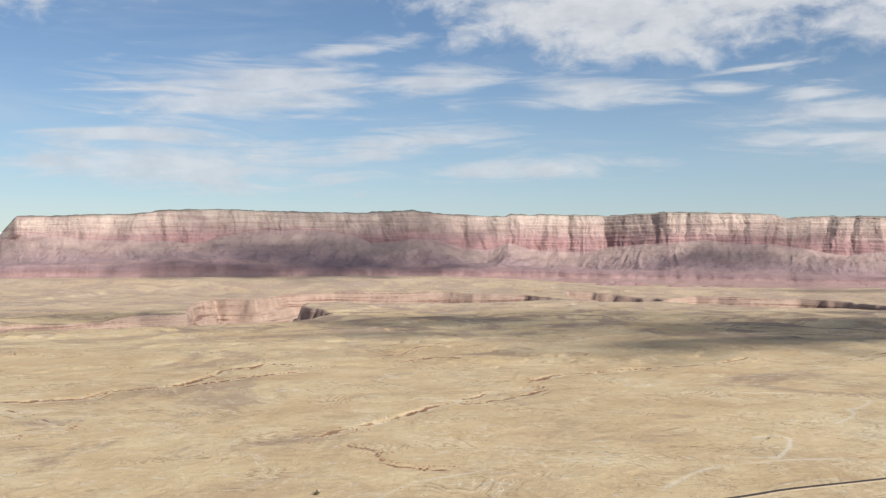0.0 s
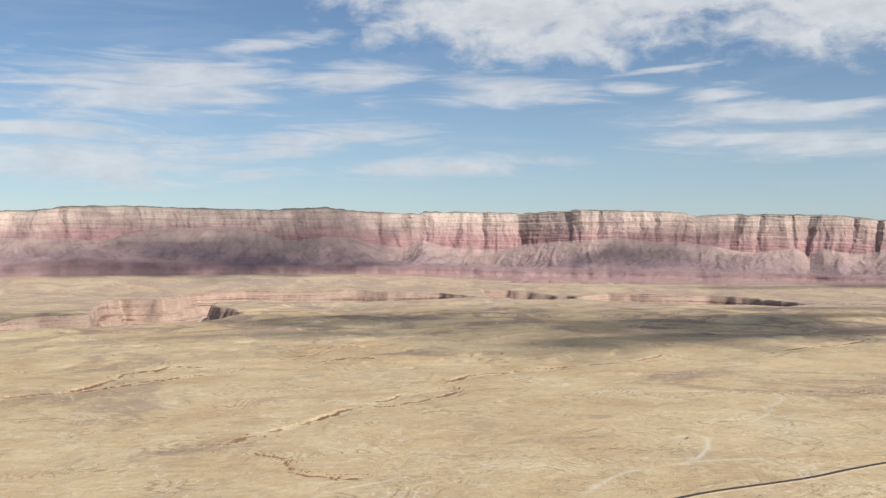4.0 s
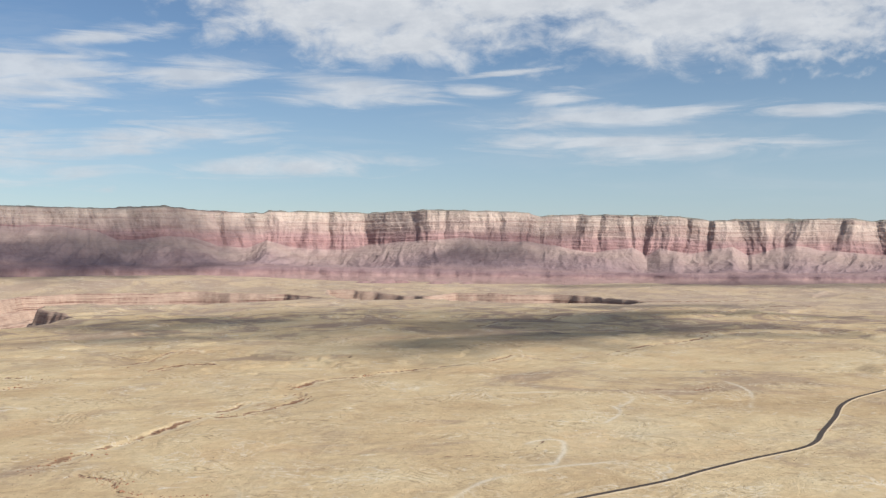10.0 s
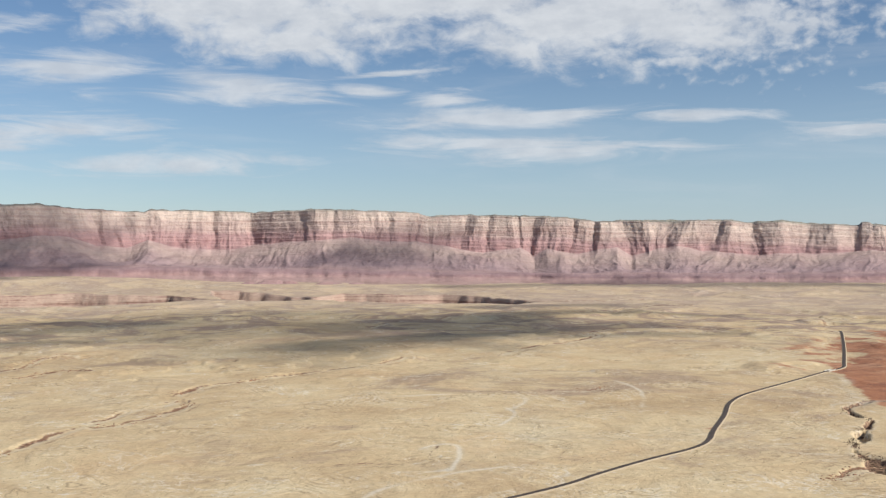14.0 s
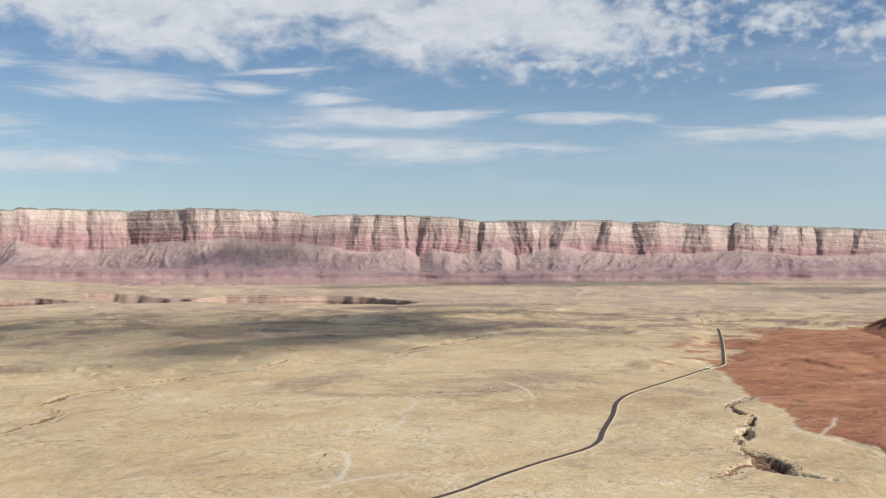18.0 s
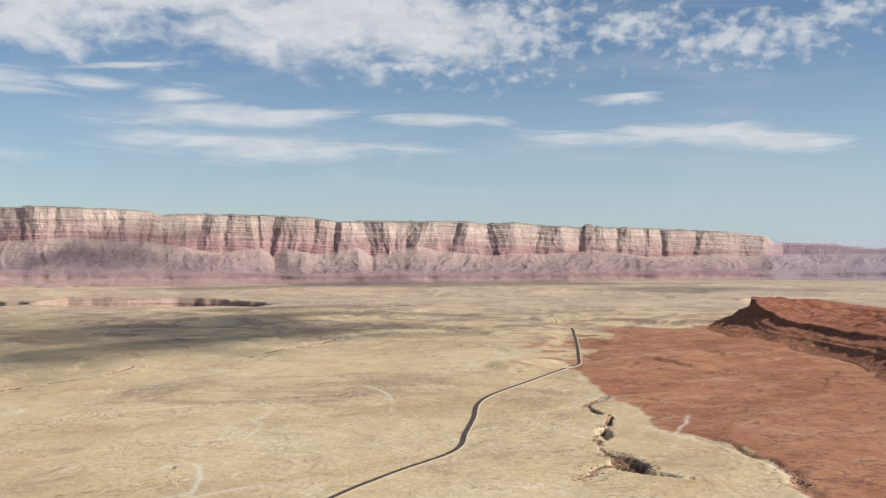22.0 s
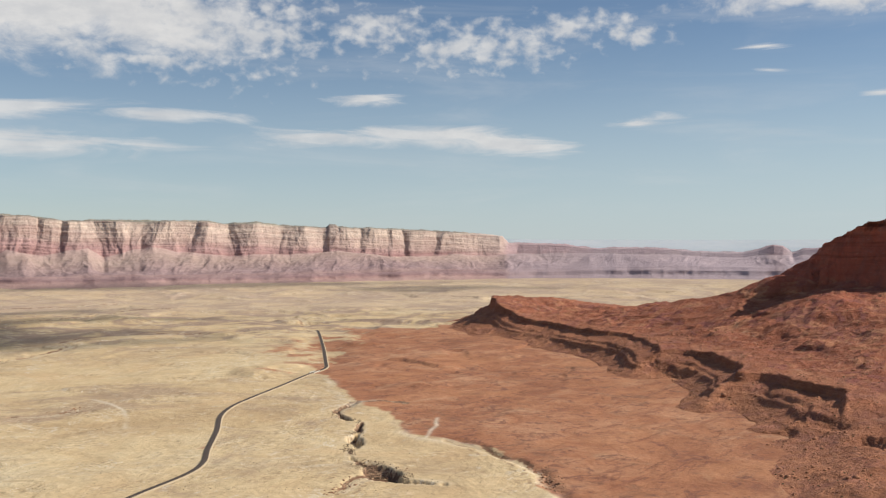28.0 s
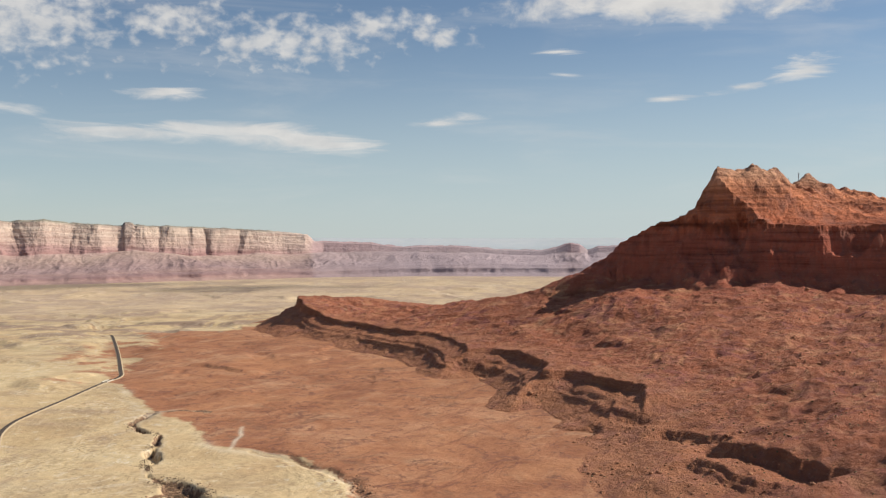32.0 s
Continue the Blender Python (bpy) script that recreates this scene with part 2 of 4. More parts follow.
    tan = n.mix(n.math("MULTIPLY", crust, n.smooth(n.noise(pos, 0.007, 3.0, 0.6), 0.45, 0.62, 0.0, 0.55)), tan, (0.70, 0.62, 0.48))
    colour = n.mix(n.smooth(n.math("ADD", red, n.math("MULTIPLY", n.math("SUBTRACT", mid, 0.5), 1.4)), 0.4, 0.6), tan, rust)
    beds = n.math("ADD", n.math("MULTIPLY", n.noise(n.scaled(pos, 0.02, 0.02, 1.0), 0.13, 4.0, 0.7), 0.75), n.math("MULTIPLY", n.noise(n.scaled(pos, 1.0, 1.0, 0.3), 0.07, 6.0, 0.75), 0.25))
    ledge = n.ramp(beds, [(0.38, (0.20, 0.115, 0.085)), (0.46, (0.36, 0.24, 0.18)), (0.52, (0.46, 0.335, 0.25)), (0.58, (0.36, 0.24, 0.18)), (0.66, (0.53, 0.42, 0.32))])
    colour = n.mix(n.smooth(n.math("ADD", worn, n.math("MULTIPLY", n.math("SUBTRACT", fine, 0.5), 0.5)), 0.25, 0.6), colour, ledge)
    # gully and wash beds: broken brown rock with their shade painted in
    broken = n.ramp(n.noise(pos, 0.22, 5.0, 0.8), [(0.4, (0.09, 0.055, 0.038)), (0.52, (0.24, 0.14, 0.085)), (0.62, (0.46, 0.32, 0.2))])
    colour = n.mix(n.smooth(n.math("ADD", crack_shade, n.math("MULTIPLY", n.math("SUBTRACT", n.noise(pos, 0.07, 5.0, 0.8), 0.5), 1.0)), 0.25, 0.55), colour, broken)
    # broken rims of thin rock beds along the gullies, ledge shade painted in
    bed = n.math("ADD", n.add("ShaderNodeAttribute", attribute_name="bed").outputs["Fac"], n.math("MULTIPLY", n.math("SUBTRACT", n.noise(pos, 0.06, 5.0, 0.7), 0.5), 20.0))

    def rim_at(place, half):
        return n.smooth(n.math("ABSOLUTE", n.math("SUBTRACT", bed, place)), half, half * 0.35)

    dark_rims = n.math("MAXIMUM", rim_at(0.0, 3.0), n.math("MULTIPLY", rim_at(-17.0, 2.4), 0.6))
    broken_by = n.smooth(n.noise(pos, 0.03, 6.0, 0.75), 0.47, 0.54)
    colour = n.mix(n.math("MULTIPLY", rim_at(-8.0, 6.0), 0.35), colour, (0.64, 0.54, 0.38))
    colour = n.mix(n.math("MULTIPLY", n.math("MULTIPLY", dark_rims, broken_by), 0.8), colour, (0.20, 0.105, 0.06))
    colour = n.mix(n.math("MULTIPLY", track, 0.75), colour, (0.68, 0.6, 0.46))
    colour = n.mix(0.26, colour, n.ramp(fine, [(0.3, (0.58, 0.56, 0.54)), (0.7, (1.32, 1.32, 1.32))]), "MULTIPLY")
    colour = n.mix(n.smooth(n.noise(pos, 0.35, 3.0, 0.7), 0.62, 0.7, 0, 0.55), colour, (0.16, 0.13, 0.075))
    return colour, 0.95, n.math("ADD", n.math("MULTIPLY", mid, 2.5), fine), 0.55, 2.5


def strata(n, bands, period, wobble, stain, bump, dark, patch, mottled=False):
    """Layered rock: bands of colour by height, blurred by noise, with streaks down the face."""
    pos = n.add("ShaderNodeNewGeometry").outputs["Position"]
    level = n.add("ShaderNodeAttribute", attribute_name="level").outputs["Fac"]
    broad = n.noise(pos, wobble, 5.0, 0.6)
    shifted = n.math("ADD", level, n.math("MULTIPLY", n.math("SUBTRACT", broad, 0.5), 0.07))
    colour = n.ramp(shifted, bands)
    steep = n.smooth(level, 0.47, 0.54)
    layers = n.noise(n.scaled(pos, 0.05, 0.05, 1.0), period, 3.0, 0.65)
    down = n.noise(n.scaled(pos, 1.0, 1.0, 0.12), stain, 5.0, 0.7, 0.4)
    slope = n.noise(n.scaled(pos, 1.0, 1.0, 0.5), stain * 0.6, 6.0, 0.7, 0.8)
    streaks = n.add("ShaderNodeMix", steep, named={2: slope, 3: down}).outputs[0]
    fine = n.noise(pos, stain * 3.0, 5.0, 0.75)
    colour = n.mix(n.math("MULTIPLY_ADD", steep, 0.55, 0.3), colour, n.ramp(layers, [(0.35, dark), (0.5, (1.0, 1.0, 1.0)), (0.65, (1.18, 1.16, 1.13))]), "MULTIPLY")
    colour = n.mix(0.5, colour, n.ramp(streaks, [(0.36, (0.66, 0.6, 0.62)), (0.5, (1.0, 1.0, 1.0)), (0.64, (1.2, 1.2, 1.18))]), "MULTIPLY")
    amount = 0.55 if mottled else 0.3
    colour = n.mix(n.smooth(n.noise(pos, wobble * 2.2, 6.0, 0.65, 0.8), 0.5, 0.66, 0, amount), colour, patch)
    colour = n.mix(n.smooth(n.noise(pos, stain * 0.75, 6.0, 0.75, 1.0), 0.52, 0.62, 0, amount * 0.7), colour, tuple(c * 0.62 for c in patch))
    colour = n.mix(n.smooth(n.noise(pos, stain * 4.0, 4.0, 0.75), 0.58, 0.7, 0, 0.5), colour, n.mix(0.5, patch, (0.5, 0.36, 0.27)))
    if mottled:
        loose = n.math("MULTIPLY", n.smooth(level, 0.5, 0.4), n.smooth(level, 0.0, 0.25, 0.25, 1.0))
        colour = n.mix(n.math("MULTIPLY", loose, n.smooth(n.noise(pos, 0.016, 7.0, 0.68, 1.4), 0.53, 0.62, 0, 0.7)), colour, (0.23, 0.085, 0.075))
        colour = n.mix(n.math("MULTIPLY", loose, n.smooth(n.noise(n.scaled(pos, 1, 1, 3), 0.014, 7.0, 0.7, 2.0), 0.51, 0.64, 0, 0.8)), colour, (0.46, 0.215, 0.115))
        colour = n.mix(n.math("MULTIPLY", loose, n.smooth(n.noise(pos, 0.03, 5.0, 0.75, 1.0), 0.59, 0.7, 0, 0.55)), colour, (0.44, 0.29, 0.18))
        colour = n.mix(n.math("MULTIPLY", loose, n.smooth(n.noise(pos, 0.45, 3.0, 0.8), 0.58, 0.68, 0, 0.3)), colour, (0.15, 0.08, 0.05))
    # low far ridges fade to mauve: haze painted into the rock colour
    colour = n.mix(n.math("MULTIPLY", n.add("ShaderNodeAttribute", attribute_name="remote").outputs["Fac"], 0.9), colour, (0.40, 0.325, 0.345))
    height = n.math("ADD", n.math("MULTIPLY", layers, 1.0), n.math("ADD", streaks, fine))
    return colour, 0.95, height, 0.8, bump


SOIL = material("desert_soil", soil)
# bands pushed towards mauve: own rock colour with some haze painted in
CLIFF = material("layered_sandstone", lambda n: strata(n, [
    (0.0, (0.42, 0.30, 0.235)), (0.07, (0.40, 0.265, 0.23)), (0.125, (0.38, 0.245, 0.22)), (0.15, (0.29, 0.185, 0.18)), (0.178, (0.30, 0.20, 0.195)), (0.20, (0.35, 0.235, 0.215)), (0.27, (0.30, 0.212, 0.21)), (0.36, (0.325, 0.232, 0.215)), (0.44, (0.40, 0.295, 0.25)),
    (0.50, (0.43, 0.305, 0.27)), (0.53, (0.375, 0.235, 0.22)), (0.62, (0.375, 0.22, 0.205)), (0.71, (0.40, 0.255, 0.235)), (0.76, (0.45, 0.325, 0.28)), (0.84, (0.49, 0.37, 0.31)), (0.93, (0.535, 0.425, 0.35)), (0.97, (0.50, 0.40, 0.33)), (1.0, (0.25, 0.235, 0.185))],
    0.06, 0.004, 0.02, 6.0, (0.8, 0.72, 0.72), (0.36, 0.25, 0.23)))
REDROCK = material("red_rock", lambda n: strata(n, [
    (0.0, (0.375, 0.165, 0.087)), (0.2, (0.31, 0.11, 0.06)), (0.3, (0.325, 0.116, 0.063)), (0.38, (0.32, 0.108, 0.06)), (0.46, (0.36, 0.108, 0.068)), (0.66, (0.37, 0.112, 0.07)), (0.74, (0.45, 0.14, 0.07)), (0.9, (0.50, 0.19, 0.095)), (1.0, (0.52, 0.28, 0.17))],
    0.12, 0.012, 0.06, 4.0, (0.5, 0.46, 0.46), (0.29, 0.125, 0.09), True))


# ---- shape tools ----
TABLE = np.random.RandomState(7).rand(512, 512)


def vnoise(x, y, seed=0):
    x, y = np.asarray(x, float), np.asarray(y, float)
    c, k = math.cos(0.6 + 1.3 * seed), math.sin(0.6 + 1.3 * seed)
    x, y = c * x - k * y + seed * 37.7, k * x + c * y + seed * 91.3
    xi, yi = np.floor(x).astype(int), np.floor(y).astype(int)
    u, v = x - xi, y - yi
    u, v = u * u * (3 - 2 * u), v * v * (3 - 2 * v)
    a, b, c, d = (TABLE[(xi + i) & 511, (yi + j) & 511] for i, j in ((0, 0), (1, 0), (0, 1), (1, 1)))
    return (a + (b - a) * u) * (1 - v) + (c + (d - c) * u) * v


def fbm(x, y, size, octaves=4, seed=0, gain=0.5):
    total, amp, norm = 0.0, 1.0, 0.0
    for k in range(octaves):
        total = total + amp * (vnoise(x / size, y / size, seed + k) - 0.5)
        norm, amp, size = norm + amp, amp * gain, size * 0.5
    return 2 * total / norm


def ridged(x, y, size, octaves=4, seed=0):
    total, amp, norm = 0.0, 1.0, 0.0
    for k in range(octaves):
        total = total + amp * (1 - np.abs(2 * vnoise(x / size, y / size, seed + k) - 1))
        norm, amp, size = norm + amp, amp * 0.5, size * 0.47
    return total / norm


def billow(x, y, size, octaves=3, seed=0):
    total, amp, norm = 0.0, 1.0, 0.0
    for k in range(octaves):
        total = total + amp * np.abs(2 * vnoise(x / size, y / size, seed + k) - 1)
        norm, amp, size = norm + amp, amp * 0.5, size * 0.45
    return total / norm


def facets(x, y, size, seed=0):
    """Flat-sided ribs with sharp crests and sharp clefts, from 0 to 1."""
    t = x / size + 1.1 * fbm(x, y, size * 3.1, 2, seed)
    f = t - np.floor(t)
    cell = np.floor(t).astype(int)
    lop = 0.35 + 0.3 * TABLE[cell & 511, seed]
    tall = 0.35 + 0.65 * TABLE[cell & 511, seed + 50]
    return np.where(f < lop, f / lop * tall, (1 - f) / (1 - lop) * tall)


def step(a, b, x):
    s = np.clip((x - a) / (b - a), 0, 1)
    return s * s * (3 - 2 * s)


def curve_through(points, spacing):
    """A smooth line through the points, at even steps."""
    p = [np.array(q, float) for q in points]
    p = [2 * p[0] - p[1]] + p + [2 * p[-1] - p[-2]]
    out = []
    for a, b, c, d in zip(p, p[1:], p[2:], p[3:]):
        k = max(2, int(np.linalg.norm(c - b) / spacing))
        for s in np.arange(k) / k:
            out.append(0.5 * (2 * b + (c - a) * s + (2 * a - 5 * b + 4 * c - d) * s ** 2 + (3 * b - a - 3 * c + d) * s ** 3))
    return np.array(out + [p[-2]])


def line_distance(x, y, line, reach):
    """Distance to a line of points, its side (positive to its left) and the way along it, within reach."""
    best, side, along = np.full(x.shape, 1e9), np.zeros(x.shape), np.zeros(x.shape)
    total = sum(math.hypot(b[0] - a[0], b[1] - a[1]) for a, b in zip(line, line[1:]))
    run = 0.0
    for (ax, ay), (bx, by) in zip(line, line[1:]):
        ux, uy = bx - ax, by - ay
        length = math.hypot(ux, uy)
        if length < 1e-6:
            continue
        near = np.where((x > min(ax, bx) - reach) & (x < max(ax, bx) + reach) & (y > min(ay, by) - reach) & (y < max(ay, by) + reach))
        px, py = x[near] - ax, y[near] - ay
        s = np.clip((px * ux + py * uy) / length ** 2, 0, 1)
        d = np.hypot(px - s * ux, py - s * uy)
        better = d < best[near]
        where = tuple(k[better] for k in near)
        best[where], side[where], along[where] = d[better], np.sign(ux * py - uy * px)[better], (run + s[better] * length) / total
        run += length
    return best, side, along


def inside_distance(x, y, ring):
    """Signed distance to a closed ring of points, positive inside."""
    inside = np.zeros(x.shape, bool)
    best = np.full(x.shape, 1e18)
    for (ax, ay), (bx, by) in zip(ring, ring[1:] + ring[:1]):
        if by != ay:
            inside ^= ((ay > y) != (by > y)) & (x < (bx - ax) * (y - ay) / (by - ay) + ax)
        ux, uy = bx - ax, by - ay
        s = np.clip(((x - ax) * ux + (y - ay) * uy) / (ux * ux + uy * uy), 0, 1)
        best = np.minimum(best, (x - ax - s * ux) ** 2 + (y - ay - s * uy) ** 2)
    return np.where(inside, 1, -1) * np.sqrt(best)


def sheet(name, x, y, z, mat, attributes=(), keep=None, smooth=True):
    """A mesh object from a grid of points (rows by columns)."""
    rows, cols = x.shape
    k = np.arange(rows * cols).reshape(rows, cols)
    quads = np.stack([k[:-1, :-1], k[:-1, 1:], k[1:, 1:], k[1:, :-1]], -1).reshape(-1, 4)
    co = np.stack([x, y, z], -1).reshape(-1, 3)
    attributes = [(key, np.broadcast_to(v, x.shape).ravel()) for key, v in attributes]
    if keep is not None:
        quads = quads[keep.ravel()[quads].any(1)]
        used = np.unique(quads)
        new_index = np.zeros(rows * cols, int)
        new_index[used] = np.arange(len(used))
        quads, co, attributes = new_index[quads], co[used], [(key, v[used]) for key, v in attributes]
    me = bpy.data.meshes.new(name)
    me.vertices.add(len(co))
    me.vertices.foreach_set("co", co.astype(np.float32).ravel())
    me.loops.add(quads.size)
    me.loops.foreach_set("vertex_index", quads.astype(np.int32).ravel())
    me.polygons.add(len(quads))
    me.polygons.foreach_set("loop_start", np.arange(0, quads.size, 4, dtype=np.int32))
    me.polygons.foreach_set("use_smooth", np.full(len(quads), smooth))
    me.update(calc_edges=True)
    for key, v in attributes:
        me.attributes.new(key, "FLOAT", "POINT").data.foreach_set("value", v.astype(np.float32))
    me.materials.append(mat)
    return new(name, me)


# ---- the plan, in metres ----
ROAD = curve_through([(-260, 470), (-60, 560), (110, 632), (203, 675), (245, 697), (326, 728), (371, 752), (427, 779), (487, 804), (520, 828), (551, 864), (611, 930), (661, 990), (706, 1030),
                      (753, 1059), (852, 1115), (942, 1167), (992, 1192), (1018, 1212), (1041, 1237), (1206, 1418), (1391, 1626), (1440, 1684)], 8.0)
WASH = curve_through([(850, 905), (822, 945), (790, 940), (756, 926), (733, 890), (735, 872), (716, 850), (684, 822), (645, 792), (622, 765), (598, 722), (588, 690), (583, 665), (590, 635)], 5.0)
RED_EDGE = [(1500, 1640), (1251, 1440), (1064, 1264), (940, 1117), (873, 1038), (832, 964), (784, 864), (730, 800), (716, 760), (709, 710), (706, 677), (682, 637), (648, 590), (613, 550)]
RED_RING = RED_EDGE + [(560, 420), (500, 150), (600, -700), (2700, -700), (2800, 1100), (2200, 1500), (1630, 1560)]
GULLIES = [
    ([(-121, 872), (-96, 918), (-53, 988), (-14, 1058), (30, 1126), (69, 1194), (98, 1218), (132, 1315), (175, 1357), (254, 1409), (346, 1457), (432, 1494), (485, 1557)], 4.5, 8.0),
    ([(-88, 860), (-59, 835), (-42, 785), (-15, 769), (12, 769)], 2.2, 3.2),
    ([(10, 1090), (48, 1098), (95, 1160), (120, 1200)], 3.0, 6.0),
    ([(-520, 1090), (-417, 1134), (-398, 1193), (-354, 1208), (-322, 1270), (-309, 1408), (-279, 1422), (-255, 1471), (-184, 1435)], 4.0, 8.0),
    ([(-330, 1210), (-290, 1270), (-250, 1330), (-190, 1390)], 3.0, 6.0),
    ([(-126, 1532), (-76, 1589), (-24, 1727), (35, 1688)], 3.5, 7.0),
    ([(-60, 1480), (-20, 1545), (40, 1530)], 3.0, 6.0),
    ([(-473, 1058), (-429, 1011), (-376, 962), (-345, 938), (-373, 904), (-398, 890), (-480, 905)], 2.0, 4.5),
    ([(185, 855), (218, 845), (267, 833)], 0.7, 1.6),
    ([(300, 895), (284, 856), (270, 830), (262, 800)], 0.7, 1.6),
    ([(600, 1480), (700, 1600), (900, 1720), (980, 1850), (1150, 1900), (1288, 1752)], 3.0, 8.0),
    ([(1384, 1640), (1450, 1740), (1523, 1812), (1679, 2027), (1640, 2150)], 4.0, 9.0),
    ([(520, 1160), (560, 1130), (600, 1145)], 2.5, 5.0),
    ([(560, 2100), (700, 2250), (860, 2300)], 5.0, 12.0),
    ([(1100, 2300), (1300, 2350), (1500, 2500), (1700, 2500)], 5.0, 12.0),
    ([(1250, 2900), (1500, 2800), (1800, 2850)], 6.0, 14.0),
    ([(520, 680), (560, 700), (600, 690)], 2.5, 4.0),
    ([(729, 749), (721, 721), (716, 698), (704, 675), (698, 652), (675, 622), (655, 593), (633, 569)], 3.0, 4.0),
]
TRACKS = [([(150, 690), (158, 706), (205, 762), (267, 790), (330, 800)], 2.5), ([(267, 790), (299, 856), (310, 890), (292, 896), (270, 880)], 2.2), ([(430, 1040), (470, 1090), (480, 1150)], 2.5),
          ([(380, 960), (420, 1010), (430, 1060)], 2.0), ([(803, 823), (783, 810), (764, 793), (740, 780), (719, 765), (702, 756)], 2.0), ([(-60, 640), (-20, 720), (30, 760), (20, 800)], 2.0), ([(850, 940), (800, 950), (760, 945), (735, 915)], 2.5), ([(560, 1000), (620, 1100), (640, 1200)], 2.2), ([(200, 1150), (300, 1170), (420, 1160)], 3.0)]
CANYON = [(-1600, 1560), (-880, 1965), (-805, 2061), (-649, 2090), (-561, 2166), (-420, 2250), (-310, 2345), (-285, 2600), (-395, 2850), (-385, 2960), (-244, 2985), (27, 2996), (258, 3090), (430, 3290), (300, 3480),
          (150, 3520), (-9, 3600), (-394, 3620), (-560, 3560), (-600, 3200), (-760, 3260), (-722, 2850), (-635, 2451), (-737, 2373), (-852, 2247), (-955, 2134), (-1700, 1800)]
BRANCH = [(430, 3430), (493, 3123), (717, 3178), (769, 3023), (832, 2816), (1019, 2807), (1123, 2800), (1197, 2683), (1320, 2800), (1300, 3161), (1206, 3307), (1029, 3331), (875, 3429), (740, 3279), (713, 3327), (543, 3551), (450, 3585)]


def plain(x, y):
    """The broad lie of the land."""
    r = np.hypot(x, y)
    w = step(-2, 10, np.degrees(np.arctan2(x, y)))
    return 34 * w * step(3300, 4150, r) + (1 - w) * (12 * step(2900, 3280, r) + 46 * step(3620, 4050, r)) + 3.5 * fbm(x, y, 700, 3, 3) * step(500, 1500, r) + 5 * fbm(x, y, 420, 3, 5) * step(1500, 3000, r) * (1 - step(3300, 3900, r))


GRID = {}


def ground_height(x, y):
    a = np.clip(np.searchsorted(GRID["az"], np.arctan2(x, y)), 1, len(GRID["az"]) - 1)
    k = np.clip(np.searchsorted(GRID["r"], np.hypot(x, y)), 1, len(GRID["r"]) - 1)
    return np.minimum(GRID["z"][k, a], GRID["z"][k - 1, a - 1])


def build_ground():
    az = np.radians(np.concatenate([np.linspace(-180, -34, 60)[:-1], np.arange(-34, 93, 0.1), np.linspace(93, 180, 40)[1:]]))
    r = [5.0, 60.0, 150.0, 250.0, 350.0]
    while r[-1] < 4940:
        r.append(r[-1] + min(8.0 if r[-1] < 3750 else 40.0, max(2.6, r[-1] ** 2 * 4.2e-6)))
    rr, aa = np.meshgrid(np.array(r), az, indexing="ij")
    x, y = rr * np.sin(aa), rr * np.cos(aa)
    base = plain(x, y)
    detail = 1.2 * fbm(x, y, 130, 4, 11) + 0.6 * fbm(x, y, 30, 3, 17) + -5 * np.clip(ridged(x, y, 260, 4, 21) - 0.70, 0, 1) * step(600, 900, rr) - 5 * step(0.02, 0.09, fbm(x, y, 520, 5, 23)) * step(1700, 2400, rr) * (1 - step(3500, 3900, rr))
    wx, wy = x + 15 * fbm(x, y, 62, 5, 31), y + 15 * fbm(x, y, 62, 5, 41)
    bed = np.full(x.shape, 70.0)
    cut, rocky, crack_shade, pale = np.zeros(x.shape), np.zeros(x.shape), np.zeros(x.shape), np.zeros(x.shape)
    for points, depth, width in GULLIES:
        d, side, along = line_distance(wx, wy, curve_through(points, 12.0), 60)
        fade = step(0, 0.08, along) * (1 - step(0.92, 1, along)) * np.clip(0.85 + 1.2 * fbm(x, y, 70, 3, 51), 0.2, 1.2)
        low = np.where(side < 0, np.exp(-(d / (4 * width)) ** 2), np.exp(-(d / 2.0) ** 2))
        cut -= 0.4 * fade * depth * (low + 0.6 * (side < 0) * np.exp(-((d - 0.7 * width) / (0.45 * width)) ** 2))
        thin = 0.9 + width * 0.22
        line = np.maximum(np.exp(-((d + 0.2 * width * side) / thin) ** 2), (side < 0) * np.maximum(0.6 * np.exp(-((d - 1.3 * width) / (0.7 * thin)) ** 2), 0.5 * np.exp(-((d - 2.8 * width) / thin) ** 2)))
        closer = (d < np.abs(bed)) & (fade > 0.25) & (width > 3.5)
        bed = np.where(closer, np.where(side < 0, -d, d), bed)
        # mask of the painted dark lines: gully rock and the shade beside it
        crack_shade = np.maximum(crack_shade, 0.7 * fade * line * np.clip(0.95 + 1.3 * fbm(x, y, 60, 3, 61), 0.3, 1.1))
    for k, size, level, tall in ((1, 420, 0.02, 3.0), (2, 420, 0.18, 3.5), (3, 300, -0.1, 2.5), (4, 700, 0.05, 5.0), (5, 240, 0.2, 2.0)):
        f = fbm(x, y, size, 6, 100 + 9 * k)
        where = step(0.05, 0.2, fbm(x, y, 330, 3, 150 + k)) * step(1100, 1600, rr) * (1 - step(3600, 3900, rr))
        thin = 0.004 + 0.000004 * rr
        cut += 0.8 * tall * where * step(level - thin, level + thin, f)
        crack_shade = np.maximum(crack_shade, where * np.exp(-((f - level) / (thin * 1.2)) ** 2) * np.clip(1.3 * fbm(x, y, 140, 3, 160 + k) + 0.05, 0, 0.36))
    d, side, along = line_distance(wx, wy, WASH, 60)
    width = (2.6 + 8 * np.exp(-((along - 0.86) / 0.06) ** 2) + 2.5 * np.exp(-((along - 0.62) / 0.1) ** 2)) * np.clip(1 + 2.0 * fbm(x, y, 22, 4, 63), 0.1, 2.2)
